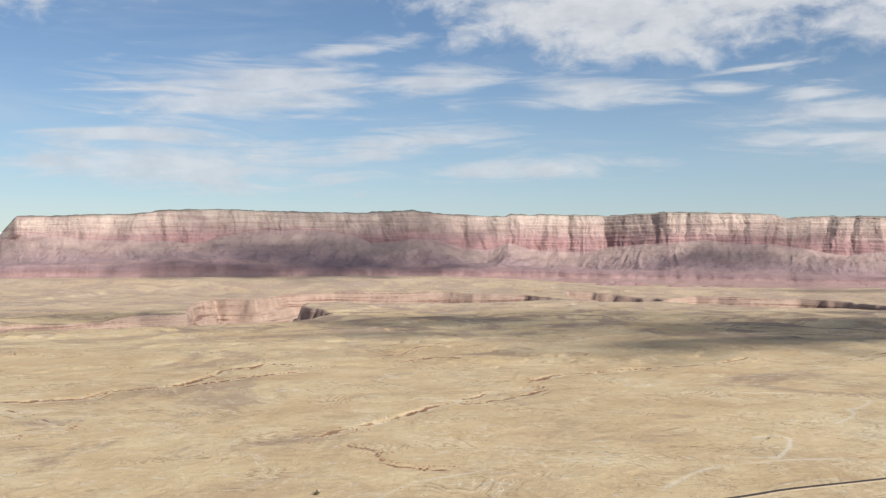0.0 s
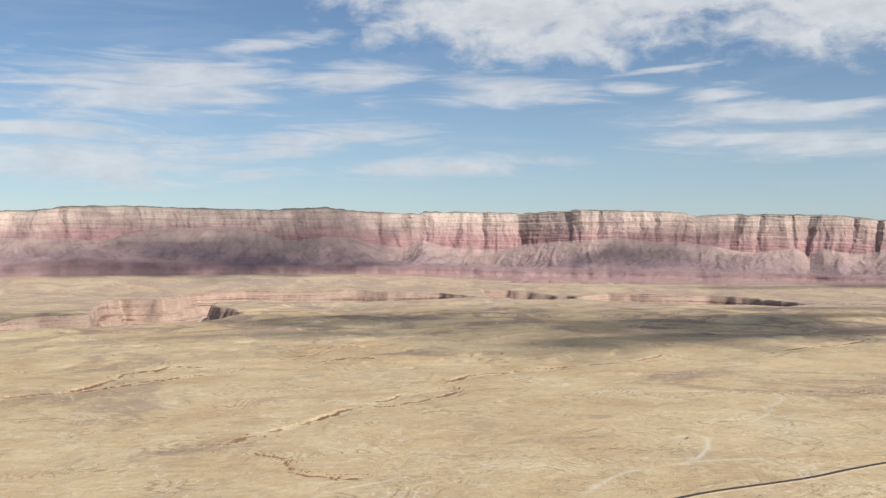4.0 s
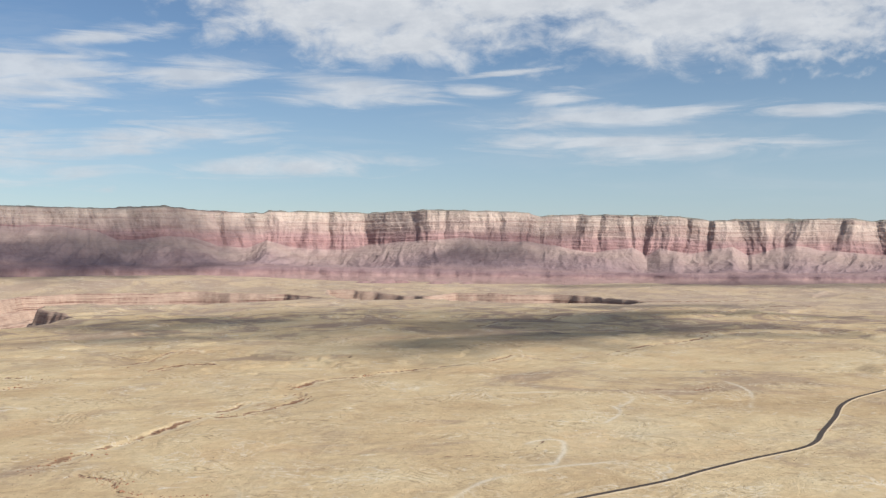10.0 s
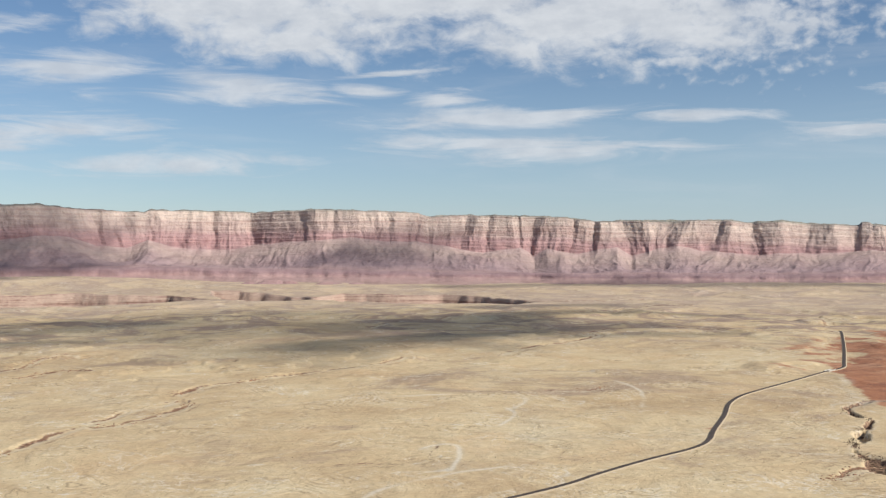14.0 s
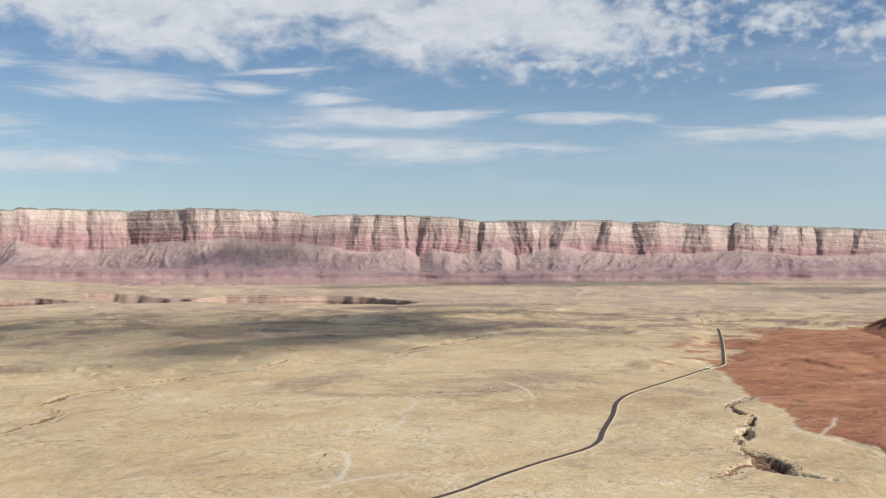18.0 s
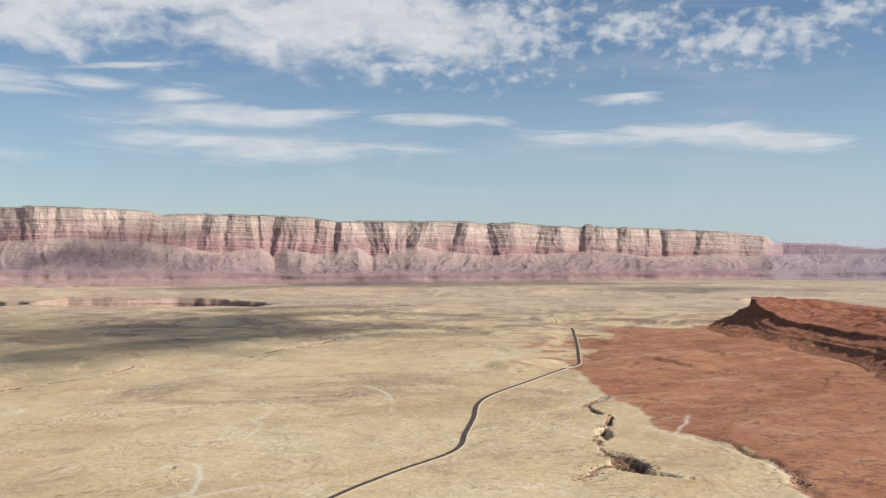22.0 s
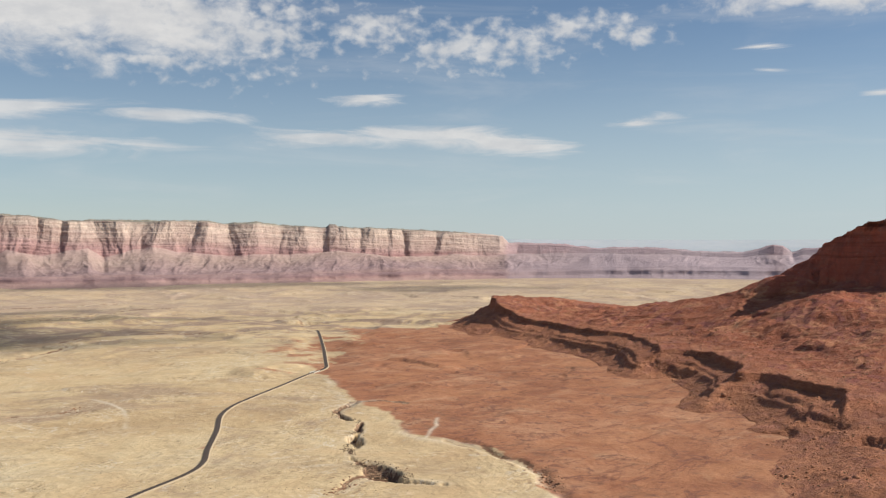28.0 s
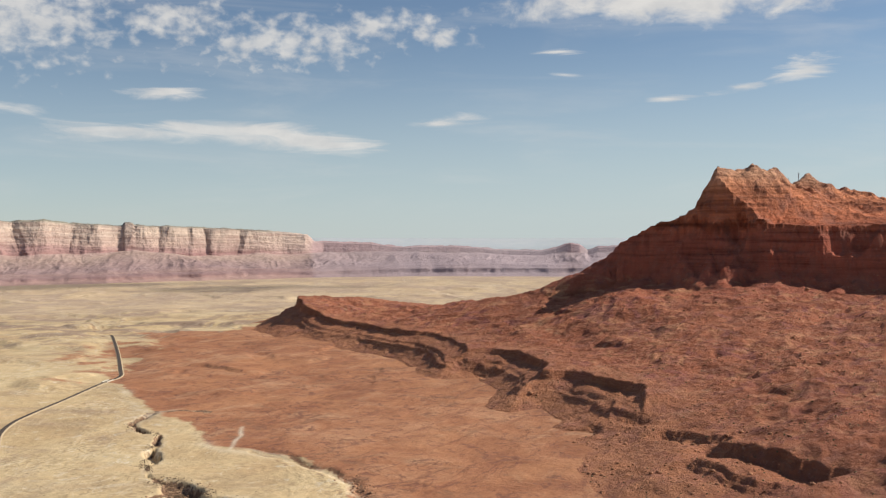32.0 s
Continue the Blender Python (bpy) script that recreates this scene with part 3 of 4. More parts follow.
    cut -= 6.0 * (1 - step(width * 0.6, width * 1.15, d)) * step(0.08, 0.2, along) * np.clip(0.75 + 1.1 * fbm(x, y, 34, 3, 67), 0.25, 1.1)
    # the sunken bed of the wash is darkened in the same painted way
    crack_shade = np.maximum(crack_shade, (1 - step(width * 0.9, width * 0.9 + 2.5, d)) * np.clip(0.7 + 1.2 * fbm(x, y, 28, 3, 68), 0.1, 0.95))
    pale = np.maximum(pale, 0.5 * np.exp(-((d - width - 3) / 2.2) ** 2) * step(0.05, 0.2, along) * np.clip(0.5 + 1.2 * fbm(x, y, 40, 3, 69), 0, 1))
    edge, _, along = line_distance(wx, wy, RED_EDGE, 40)
    near = inside_distance(wx, wy, RED_RING)
    red = np.clip(0.5 + near / (34 + 260 * step(1120, 1420, y)) + 0.5 * fbm(x, y, 130, 4, 92) * step(60, 0, near), 0, 1)
    blot = 1 + 1.6 * fbm(x, y, 40, 4, 91)
    for cx, cy, size in ((1010, 1270, 60), (960, 1240, 60), (1130, 1440, 60), (1080, 1340, 50), (690, 985, 30), (560, 872, 20), (480, 814, 22)):
        red = np.maximum(red, 0.46 * np.exp(-((x - cx) ** 2 + (y - cy) ** 2) / size ** 2 / np.maximum(blot, 0.15) ** 2))
    cut -= 2.0 * np.exp(-((near + 3) / 5.0) ** 2) * (y < 740) * (x < 800)
    crack_shade = np.maximum(crack_shade, np.exp(-((near + 3) / 2.4) ** 2) * (y < 760) * (x < 800) * np.clip(0.2 + 1.5 * fbm(x, y, 50, 2, 97), 0, 0.5))
    rim_line = np.exp(-((near + 9) / 7.0) ** 2) * np.clip(-0.1 + 1.6 * fbm(x, y, 70, 4, 99), 0, 0.5) * (y < 1150)
    jx, jy = x + 18 * fbm(x, y, 120, 4, 71) + 10 * fbm(x, y, 38, 2, 73) + 13 * facets(x, y, 70, 72), y + 18 * fbm(x, y, 120, 4, 81)
    deep = inside_distance(jx, jy, CANYON)
    fall = -42 * step(0, 15, deep) - 30 * step(22, 40, deep) - 75 * step(60, 85, deep)
    deep2 = inside_distance(jx, jy, BRANCH)
    fall -= 40 * step(0, 22, deep2) + 35 * step(40, 75, deep2)
    rocky = np.maximum(rocky, step(-8, 2, np.maximum(deep, deep2)))
    track = np.maximum(rim_line, pale * (1 - np.clip(crack_shade, 0, 1)))
    for points, width in TRACKS:
        d, _, along = line_distance(x + 2 * fbm(x, y, 30, 2, 93), y, curve_through(points, 8.0), 30)
        track = np.maximum(track, np.exp(-(d / width) ** 2) * step(0, 0.1, along) * (1 - step(0.9, 1, along)) * np.clip(0.8 + 0.9 * fbm(x, y, 50, 2, 95), 0.1, 1))
    d, _, _ = line_distance(x, y, ROAD, 40)
    level = 1 - step(7, 60, d)
    z = base + (detail + cut) * (1 - level) + fall
    GRID.update(az=az, r=np.array(r), z=z)
    ground = sheet("ground", x, y, z, SOIL, [("red_soil", red), ("rocky", rocky), ("track", track), ("crack_shade", crack_shade), ("bed", bed)])
    tagged(ground, "pale tan and rust-red desert plain with gullies and a canyon", "desert ground", kind="structure")


build_ground()


# ---- escarpment across the plain ----
RIM_AT = [-40, -27, -24.2, -23.43, -23.29, -17.25, -15.75, -12.37, -6.32, -4.91, -1.63, 0.35, 3.56, 3.86, 10.28, 12.79, 18.52, 19.16, 21.08, 24.58, 26.78, 28.65, 35.6, 36.89, 38.48, 39.75, 41.97, 42.3, 42.4, 42.8, 42.95, 48.22, 51.5, 52.16, 52.52, 55.68, 57.7, 60.32, 63.38, 65.28, 66.06, 66.85, 67.32, 67.79, 68.41, 69.34, 76]
RIM_EL = [0.2, 0.25, 0.5, 1.51, 1.64, 1.86, 2.09, 2.19, 2.03, 2.03, 2.14, 1.93, 1.84, 1.96, 1.85, 2.04, 1.83, 1.6, 1.7, 1.65, 1.58, 1.35, 1.36, 1.25, 1.32, 1.13, 1.04, 1.05, 1.2, 1.2, 1.07, 0.88, 0.63, 0.56, 0.17, 0.05, -0.15, -0.09, -0.33, -0.36, -0.21, 0.06, -0.03, -0.38, -0.2, -0.12, -0.3]
REACH_AT = [-40, -26, -23.4, -20, -15.7, -8, -2, 1, 6, 9.2, 10.8, 12.8, 16, 20, 30, 36, 40, 45, 52.0, 53, 60, 76]
REACH = [4850, 4850, 4520, 4420, 4380, 4420, 4380, 4470, 4510, 4520, 4430, 4320, 4280, 4300, 4260, 4300, 4360, 4460, 4700, 4780, 4800, 4800]


TALUS_AT = [-40, -24.5, -23.2, -22.4, -20.2, -17.4, -14.1, -11, -7.5, -5.4, -4.2, -1.5, -0.1, 1.1, 2.6, 3.76, 5, 6, 7.8, 9.6, 12.5, 14.75, 17, 19.1, 20.8, 22.2, 24.3, 25.1, 25.8, 27.5, 29.7, 30.5, 32.1, 33.1, 34.2, 37.1, 39, 40, 42.5, 44.2, 46, 48.2, 49.8, 51.1, 53, 60, 76]
TALUS_EL = [0.1, 0.3, 0.93, 0.94, 0.53, 0.54, 0.3, 1.1, 1.15, 0.88, 0.4, 0.56, 0.48, 0.04, -0.05, 0.4, 0.05, -0.16, -0.18, 0.12, 0.29, 0.5, 0.32, 0.2, -0.14, -0.3, 0.0, -0.49, -0.14, -0.4, 0.03, -0.49, -0.06, 0.02, -0.23, -0.45, -0.32, -0.41, -0.23, -0.4, -0.57, -0.48, -0.39, -0.56, -0.35, -0.42, -0.5]
BENCH_AT = [-40, -24, -17.5, -12.7, -7.4, -3.8, 5, 10, 15, 21, 26, 37, 44, 51, 60, 76]
BENCH_EL = [-0.98, -0.98, -0.76, -0.62, -0.97, -1.05, -1.09, -1.2, -1.26, -1.38, -1.5, -1.46, -1.4, -1.34, -1.2, -1.2]
# clefts in the face: azimuth, half width in degrees, depth
CLEFTS = [(-18.6, 0.3, 18), (-16.0, 0.35, 25), (-7.5, 0.4, 35), (-3.6, 0.4, 35), (1.09, 0.35, 45), (2.63, 0.35, 50), (7.2, 0.25, 30), (12.0, 0.25, 28), (13.85, 0.2, 25), (17.0, 0.25, 30), (21.13, 0.5, 70), (22.53, 0.2, 30), (24.26, 0.2, 35), (25.0, 0.35, 75),
          (27.25, 0.2, 45), (28.42, 0.3, 65), (30.2, 0.8, 115), (32.43, 0.7, 95), (35.02, 0.6, 85), (37.1, 0.8, 115), (39.67, 0.8, 115), (42.04, 0.5, 90), (44.06, 0.35, 60), (45.63, 0.25, 45), (46.67, 0.35, 65), (48.39, 0.3, 55), (51.1, 0.6, 50)]


def build_escarpment():
    az_deg = np.arange(-36, 75, 0.055)
    cuts = [0, 0.2, 0.5, 0.69, 0.965, 1.12]
    steps = [18, 44, 30, 44, 8]
    s = np.concatenate([np.linspace(a, b, k + 1)[:-1] for a, b, k in zip(cuts, cuts[1:], steps)] + [[1.12]])
    ss, aa = np.meshgrid(s, az_deg, indexing="ij")
    u = np.radians(aa) * 4400
    flat = u * 0
    broad = np.interp(aa, [-40, -24, -15, 0, 14, 30, 40, 54, 76], [4850, 4480, 4380, 4430, 4340, 4260, 4370, 4760, 4800])
    reach = np.interp(aa, REACH_AT, REACH)
    rim_el = np.interp(aa, RIM_AT, RIM_EL)
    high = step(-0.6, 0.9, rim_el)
    rim = rim_el + 0.03 * fbm(u, flat, 70, 3, 8) + 0.04 * fbm(u, flat, 260, 2, 40)
    rim_z = 170 + reach * np.tan(np.radians(rim))
    talus = np.minimum(np.interp(aa, TALUS_AT, TALUS_EL) + 0.10 * fbm(u, flat, 90, 3, 12), rim - 0.25)
    talus_z = 170 + 4400 * np.tan(np.radians(talus))
    bench_z = 170 + 4150 * np.tan(np.radians(np.interp(aa, BENCH_AT, BENCH_EL))) + 5 * fbm(u, flat, 300, 3, 41)
    # the face: beds that stand back one above the other, broken by clefts and ribs
    c = np.clip((ss - 0.5) / 0.465, 0, 1)
    face_z = talus_z + (rim_z - talus_z) * c
    drop = rim_z - face_z
    uw = u + 16 * fbm(u, drop, 110, 3, 2) + 7 * fbm(u, drop, 28, 3, 4) + 0.5 * (drop - 70) * fbm(u, flat, 150, 2, 6)
    aw = np.degrees(uw / 4400)
    alcove = np.zeros(aa.shape)
    for a, w, d in CLEFTS:
        k = (aw - a) / (w * (1.6 - 1.0 * np.clip(drop / 165, 0, 1)))
        alcove = np.maximum(alcove, d * (1 - 0.7 * np.clip(drop / 165, 0, 1)) * np.clip(np.minimum(1 + k / 1.4, 1 - k / 0.9), 0, 1))
    below = drop + 5 * fbm(u, flat, 240, 3, 33)
    stairs = np.zeros(aa.shape)
    for at, tread, soft in ((8, 5, 5), (22, 4, 4), (41, 8, 6), (63, 4, 4), (84, 5, 5), (104, 13, 10), (117, 5, 4), (130, 7, 5), (144, 7, 5), (158, 8, 6), (200, 16, 30)):
        stairs += tread * step(at - soft / 2, at + soft / 2, below)
    gap = np.clip(0.75 + 0.8 * fbm(u, flat, 520, 2, 44), 0.4, 1.15)
    grow = 0.45 + 0.75 * np.clip(drop / 165, 0, 1)
    ribs = gap * grow * (30 * (facets(uw, drop * 0.25, 210, 3) - 0.5) + 12 * (facets(uw, drop * 0.5, 74, 9) - 0.5) + 5 * (facets(uw, drop, 31, 21) - 0.5)) + 5 * fbm(uw, drop * 0.5, 40, 3, 19) + 2.2 * billow(uw, drop * 0.4, 15, 2, 13) + 1.5 * fbm(u, drop * 4, 60, 3, 46)
    face_r = reach + (0.36 * alcove - ribs) * (0.1 + 0.9 * high) - stairs * 0.36 * high - 0.33 * drop * (4.0 - 3.0 * high)
    # rubble fans between the bench and the face
    w = np.clip((ss - 0.2) / 0.3, 0, 1)
    foot_row = int(np.argmax(s >= 0.4999))
    edge = broad - 285 + 60 * fbm(u, flat, 420, 4, 27) + 14 * fbm(u, flat, 80, 3, 29)
    top_r = face_r[foot_row]
    calm = np.convolve(np.pad(top_r, 40, mode="edge"), np.ones(81) / 81, mode="valid")[None, :] - 12
    talus_r = edge + 14 + (calm - edge - 14) * w + (top_r[None, :] - calm) * step(0.86, 1.0, w)
    span = np.sin(w * math.pi) ** 0.7
    fan = u + 60 * fbm(u, w * 260, 190, 3, 81) + 140 * (w - 0.5) * fbm(u, flat, 330, 2, 83)
    furrow = 30 * fbm(u, w * 240, 430, 3, 15) + 46 * (ridged(fan, w * 150, 260, 4, 18) - 0.62) + 17 * (ridged(fan, w * 130, 90, 3, 20) - 0.55) + 2.5 * fbm(u, w * 300, 26, 3, 22)
    talus_h = bench_z + (talus_z - bench_z) * w ** 1.45 + furrow * span * (0.5 + 0.5 * high)
    # the low red ledge and the slope under it
    sharp = np.clip(0.55 + 1.4 * fbm(u, flat, 330, 3, 47), 0.0, 1) * high
    k = np.clip(ss / 0.2, 0, 1)
    ledge_r = edge + np.interp(k, [0, 0.35, 0.55, 0.62, 0.8, 0.87, 1], [-190, -78, -40, -30, -20, -6, 14]) - 14 * fbm(u + 20 * k, k * 120, 110, 3, 23) * np.sin(k * math.pi)
    stepped = np.interp(k, [0, 0.35, 0.55, 0.62, 0.8, 0.87, 1], [0, 0.3, 0.48, 0.55, 0.85, 0.96, 1.0])
    sloped = np.interp(k, [0, 0.35, 0.55, 0.8, 1], [0, 0.26, 0.45, 0.78, 1.0])
    ledge_z = 18 + (bench_z - 18) * (sloped + (stepped - sloped) * sharp)
    back = np.clip((ss - 0.965) / 0.155, 0, 1)
    r = np.where(ss < 0.2, ledge_r, np.where(ss < 0.5, talus_r, face_r + 150 * back))
    z = np.where(ss < 0.2, ledge_z, np.where(ss < 0.5, talus_h, face_z + (6 + 7 * fbm(u, back * 150, 40, 3, 48)) * np.clip(back * 4, 0, 1)))
    x, y = r * np.sin(np.radians(aa)), r * np.cos(np.radians(aa))
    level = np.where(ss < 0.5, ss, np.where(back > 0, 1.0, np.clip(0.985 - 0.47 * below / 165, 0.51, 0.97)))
    # low far ridges take the mauve talus bands, part of the painted haze
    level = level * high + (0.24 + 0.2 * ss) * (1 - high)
    thing = new("escarpment")
    tagged(thing, "long banded sandstone escarpment, cream above red with purple talus", "cliff")
    first = 0
    for name, label, k in zip(("red_ledge", "talus_slope", "lower_cliff", "upper_cliff", "plateau_edge"),
                              ("low dark red ledge at the foot", "mauve and pink rubble slope", "brick-red banded lower cliff", "fluted cream upper cliff", "scrubby grey-green plateau edge"), steps):
        cut = slice(first, first + k + 1)
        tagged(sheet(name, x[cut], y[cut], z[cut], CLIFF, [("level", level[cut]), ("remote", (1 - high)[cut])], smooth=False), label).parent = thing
        first += k


build_escarpment()

# far land in blue-grey, with an added glow that stands in for haze
HAZE = material("haze_glow_land", lambda n: (n.ramp(n.noise(n.scaled(n.add("ShaderNodeNewGeometry").outputs["Position"], 1, 1, 6), 0.006, 5.0, 0.6), [(0.35, (0.42, 0.48, 0.52)), (0.65, (0.52, 0.56, 0.57))]), 1.0, None, 0, 0))
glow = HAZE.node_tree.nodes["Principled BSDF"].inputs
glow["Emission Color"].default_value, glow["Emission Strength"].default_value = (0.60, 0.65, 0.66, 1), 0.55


def build_far_plateau():
    az = np.arange(-60, 110, 0.15)
    el = np.interp(az, [-60, -30, -23, -18, 40, 52, 60, 70, 76, 110], [0.9, 0.85, 0.85, 0.4, 0.1, 0.42, 0.4, 0.36, 0.36, 0.4]) + 0.05 * fbm(az * 9, az * 0, 20, 4, 3)
    r = np.array([[4925.0], [4930.0], [4934.0]])
    x, y = r * np.sin(np.radians(az)), r * np.cos(np.radians(az))
    z = 170 + r * np.tan(np.radians(np.stack([el * 0 - 2.6, el * 0.5 - 0.4, el])))
    tagged(sheet("distant_plateau", x, y, z, HAZE), "blue tableland backdrop on the horizon, its haze a painted glow", "backdrop", kind="structure")


build_far_plateau()

# ---- butte and its benches ----
LOWER_CREST = [(1640, 960, 80), (1660, 880, 97), (1684, 815, 126), (1706, 775, 150), (1719, 754, 169), (1706, 655, 211), (1712, 628, 224), (1719, 604, 240), (1724, 594, 278), (1730, 583, 302), (1727, 556, 281), (1719, 526, 245), (1713, 491, 205), (1726, 404, 200), (1745, 317, 203), (1758, 140, 204), (1753, -100, 200), (1700, -600, 190)]
UPPER_CREST = [(1733, 584, 303), (1792, 552, 309), (1893, 506, 288), (1970, 468, 286), (2049, 402, 267), (2136, 308, 255), (2350, -1, 260)]
BENCH_RING = [(1629, 1515), (1519, 1330), (1462, 1213), (1410, 1130), (1370, 1059), (1344, 991), (1304, 942), (1175, 852), (1154, 811), (1175, 769), (1106, 712), (999, 669), (980, 630), (1009, 605), (972, 559), (921, 559), (879, 523), (840, 492), (768, 474),
              (695, 426), (620, 340), (560, 200), (540, -100), (700, -600), (2600, -600), (2700, 300), (2500, 900), (2150, 1250), (1890, 1530), (1752, 1605)]


def crest_field(x, y, crest):
    q, top = np.full(x.shape, 1e9), np.zeros(x.shape)
    for (ax, ay, a), (cx, cy, c) in zip(crest, crest[1:]):
        ux, uy = cx - ax, cy - ay
        s = np.clip(((x - ax) * ux + (y - ay) * uy) / (ux * ux + uy * uy), 0, 1)
        dist = np.hypot(x - ax - s * ux, y - ay - s * uy)
        top = np.where(dist < q, a + (c - a) * s, top)
        q = np.minimum(q, dist)
    return q, top


def crest_level(x, y):
    """The height of the crest near by, blended so that it changes gently across the apron."""
    line = np.array(LOWER_CREST, float)
    run = np.concatenate([[0], np.cumsum(np.hypot(*np.diff(line[:, :2], axis=0).T))])
    total, weight = 0.0, 0.0
    for at in np.arange(0, run[-1], 50.0):
        px, py, pz = (np.interp(at, run, line[:, k]) for k in range(3))
        w = 1 / ((x - px) ** 2 + (y - py) ** 2 + 900) ** 2
        total, weight = total + w * pz, weight + w
    return total / weight


def butte_height(x, y):
    jx, jy = x + 13 * fbm(x, y, 100, 4, 5) + 20 * (facets(x * 0.6 - y * 0.8, x, 95, 5) - 0.4), y + 13 * fbm(x, y, 100, 4, 15)
    d = inside_distance(jx, jy, BENCH_RING)
    bx, by = x + 24 * fbm(x, y, 80, 4, 25), y + 24 * fbm(x, y, 80, 4, 35)
    q, top = crest_field(bx, by, LOWER_CREST)
    q2, top2 = crest_field(bx, by, UPPER_CREST)
    # benches and rubble apron
    tip = step(1200, 1480, y)
    wall = 34 + 30 * tip
    near_top = crest_level(x, y)
    rise = np.clip(np.interp(near_top, [75, 105, 140, 185], [42, 54, 72, 92]) - 0.105 * (q - 120), 26, 120) - 26
    soft = np.maximum(step(1010, 920, x + 0.6 * (y - 480)), (1 - tip) * np.clip(-0.1 - 0.8 * fbm(x, y, 260, 2, 79), 0, 0.45))
    w = d + 5 * fbm(x, y, 28, 4, 71)
    first = 34 + 32 * tip + 4 * fbm(x, y, 75, 3, 72)
    second = 74 + 26 * tip + 8 * fbm(x, y, 120, 3, 73)
    share = np.clip(0.55 + 0.4 * fbm(x, y, 180, 2, 74), 0.35, 0.75)
    scree = 0.6 - 0.06 * tip
    ramp = scree * (0.65 * np.clip((d + 4) / (40 + 30 * tip), 0, 1) ** 1.15 + 0.35 * np.clip((d - first - 6) / (second - first - 6), 0, 1) ** 1.3) + (1 - scree) * share * (0.6 * step(first, first + 6.5, w) + 0.4 * step(first + 11, first + 16, w + 4 * fbm(x, y, 60, 2, 78))) + (1 - scree) * (1 - share) * step(second, second + 3.2, w)
    h = wall * (ramp * (1 - soft) + soft * 0.5 * step(0, 220, d)) + rise * step(40, 330, d) * (1 - 0.2 * soft) * (1 - 0.9 * step(1000, 1300, y))
    h = h + 0.13 * soft * np.clip(d, 0, 320)
    # ravines run down from the crest
    _, behind, down_crest = line_distance(bx, by, [(p[0], p[1]) for p in LOWER_CREST], 1500)
    ravine = y + 0.25 * x + 34 * fbm(x, y, 90, 3, 44)
    relief = 7 * fbm(x, y, 170, 4, 45) + (10 + 12 * step(320, 80, q)) * (ridged(ravine, q * 0.3, 150, 4, 47) - 0.6) + 5.5 * fbm(x, y, 36, 4, 49) + 2.8 * (0.5 - ridged(x, y, 26, 3, 53))
    spur = np.clip((ridged(ravine, q * 0.25, 120, 3, 43) - 0.6) * 4, 0, 1)
    h = h + (10 + 16 * spur) * np.exp(-(q / 105)) * step(110, 200, near_top)
    h = h + 1.25 * relief * step(60, 190, d) + 1.2 * fbm(x, y, 14, 3, 51) * step(0, 20, d)
    # broken ledges across the apron
    terrace = fbm(x, y, 260, 4, 57)
    h = h + 1.5 * step(0.02, 0.05, terrace) * step(90, 160, d) + 1.5 * step(0.16, 0.185, terrace) * step(90, 160, d)
    for points, drop, spread in SCARPS:
        away, side, along = line_distance(x + 6 * facets(x + y, x * 0, 34, 91) + 4 * fbm(x, y, 30, 2, 91), y + 4 * fbm(x, y, 30, 2, 93), points, 4 * spread)
        ends = step(0, 0.15, along) * (1 - step(0.85, 1, along))
        h = h - drop * ends * np.where(side < 0, np.clip(1 - away / (2.4 * spread), 0, 1), np.exp(-(away / 1.5) ** 2)) * (0.5 + 0.5 * step(4, 7, away + 3 * fbm(x, y, 15, 2, 95)))
    h = np.where(d < 0, 0.3 * d, h) - 0.4
    gully = ridged(x, y, 75, 3, 61)
    fallen = np.interp(q * (1 + 0.22 * fbm(x, y, 45, 3, 55)) - 40 * gully + 4 * fbm(x, y, 9, 2, 75), [-20, 4, 7, 13, 18, 27, 32, 52, 68, 130, 250], [-3, 0, 10, 20, 42, 52, 74, 98, 122, 150, 208])
    sheer = step(88, 178, top)
    crest = top + np.minimum(near_top - top, 0) * step(8, 50, q) * step(195, 225, top)
    lower = crest - fallen * 0.92 * sheer - 0.28 * q * (1 - sheer)
    # behind the lower crest the ground climbs to the summit ridge
    f = q / (q + q2 * (1 + 0.25 * fbm(x, y, 50, 3, 65)) + 1e-6)
    climb = np.interp(f + 0.17 * (ridged(x, y, 95, 4, 67) - 0.55) * step(0.1, 0.5, f), [0, 0.25, 0.45, 0.6, 0.74, 0.8, 0.92, 1.0], [0, 0.16, 0.34, 0.5, 0.62, 0.74, 0.92, 1.0])
    upper = top - 3 + (top2 - top + 3) * climb
    upper = upper + (19 * fbm(x, y, 38, 4, 68) - 4) * step(0.8, 0.95, f) * (top2 > 235)
    upper = upper + 36 * (ridged(x, y, 92, 3, 87) - 0.62) * step(0.55, 0.9, f) * (top2 > 235)
    # the summit ridge breaks off steeply at its north end and behind
    _, rear, _ = line_distance(bx, by, [(p[0], p[1]) for p in UPPER_CREST], 900)
    upper = np.where(rear > 0, np.minimum(upper, np.maximum(top - 3 - 0.4 * q, top2 - 1.9 * q2)), upper)
    z = np.maximum(h, np.where((behind > 0) & (down_crest > 0.17), upper, np.where(q < 250, lower, -50)))
    z = np.where(d < -4, h, z)
    z = z + 7 * (ridged(x + 0.35 * y, y * 0.5, 42, 3, 88) - 0.55) * step(60, 90, q) * step(420, 200, q) * step(60, 120, d)
    z = z + (1.6 * fbm(x, y, 18, 3, 69) + 0.9 * fbm(x, y, 7, 2, 77)) * step(0, 30, d)
    # hard beds stand out as steps on the steep faces
    z = z + np.where(behind > 0, 6 * (ridged(x, y, 50, 3, 98) - 0.7) + 7 * (0.45 - billow(x, y, 26, 3, 96)), 0) * step(208, 222, z)
    steep = np.where(behind > 0, 0.12, step(130, 50, q)) * step(108, 128, z)
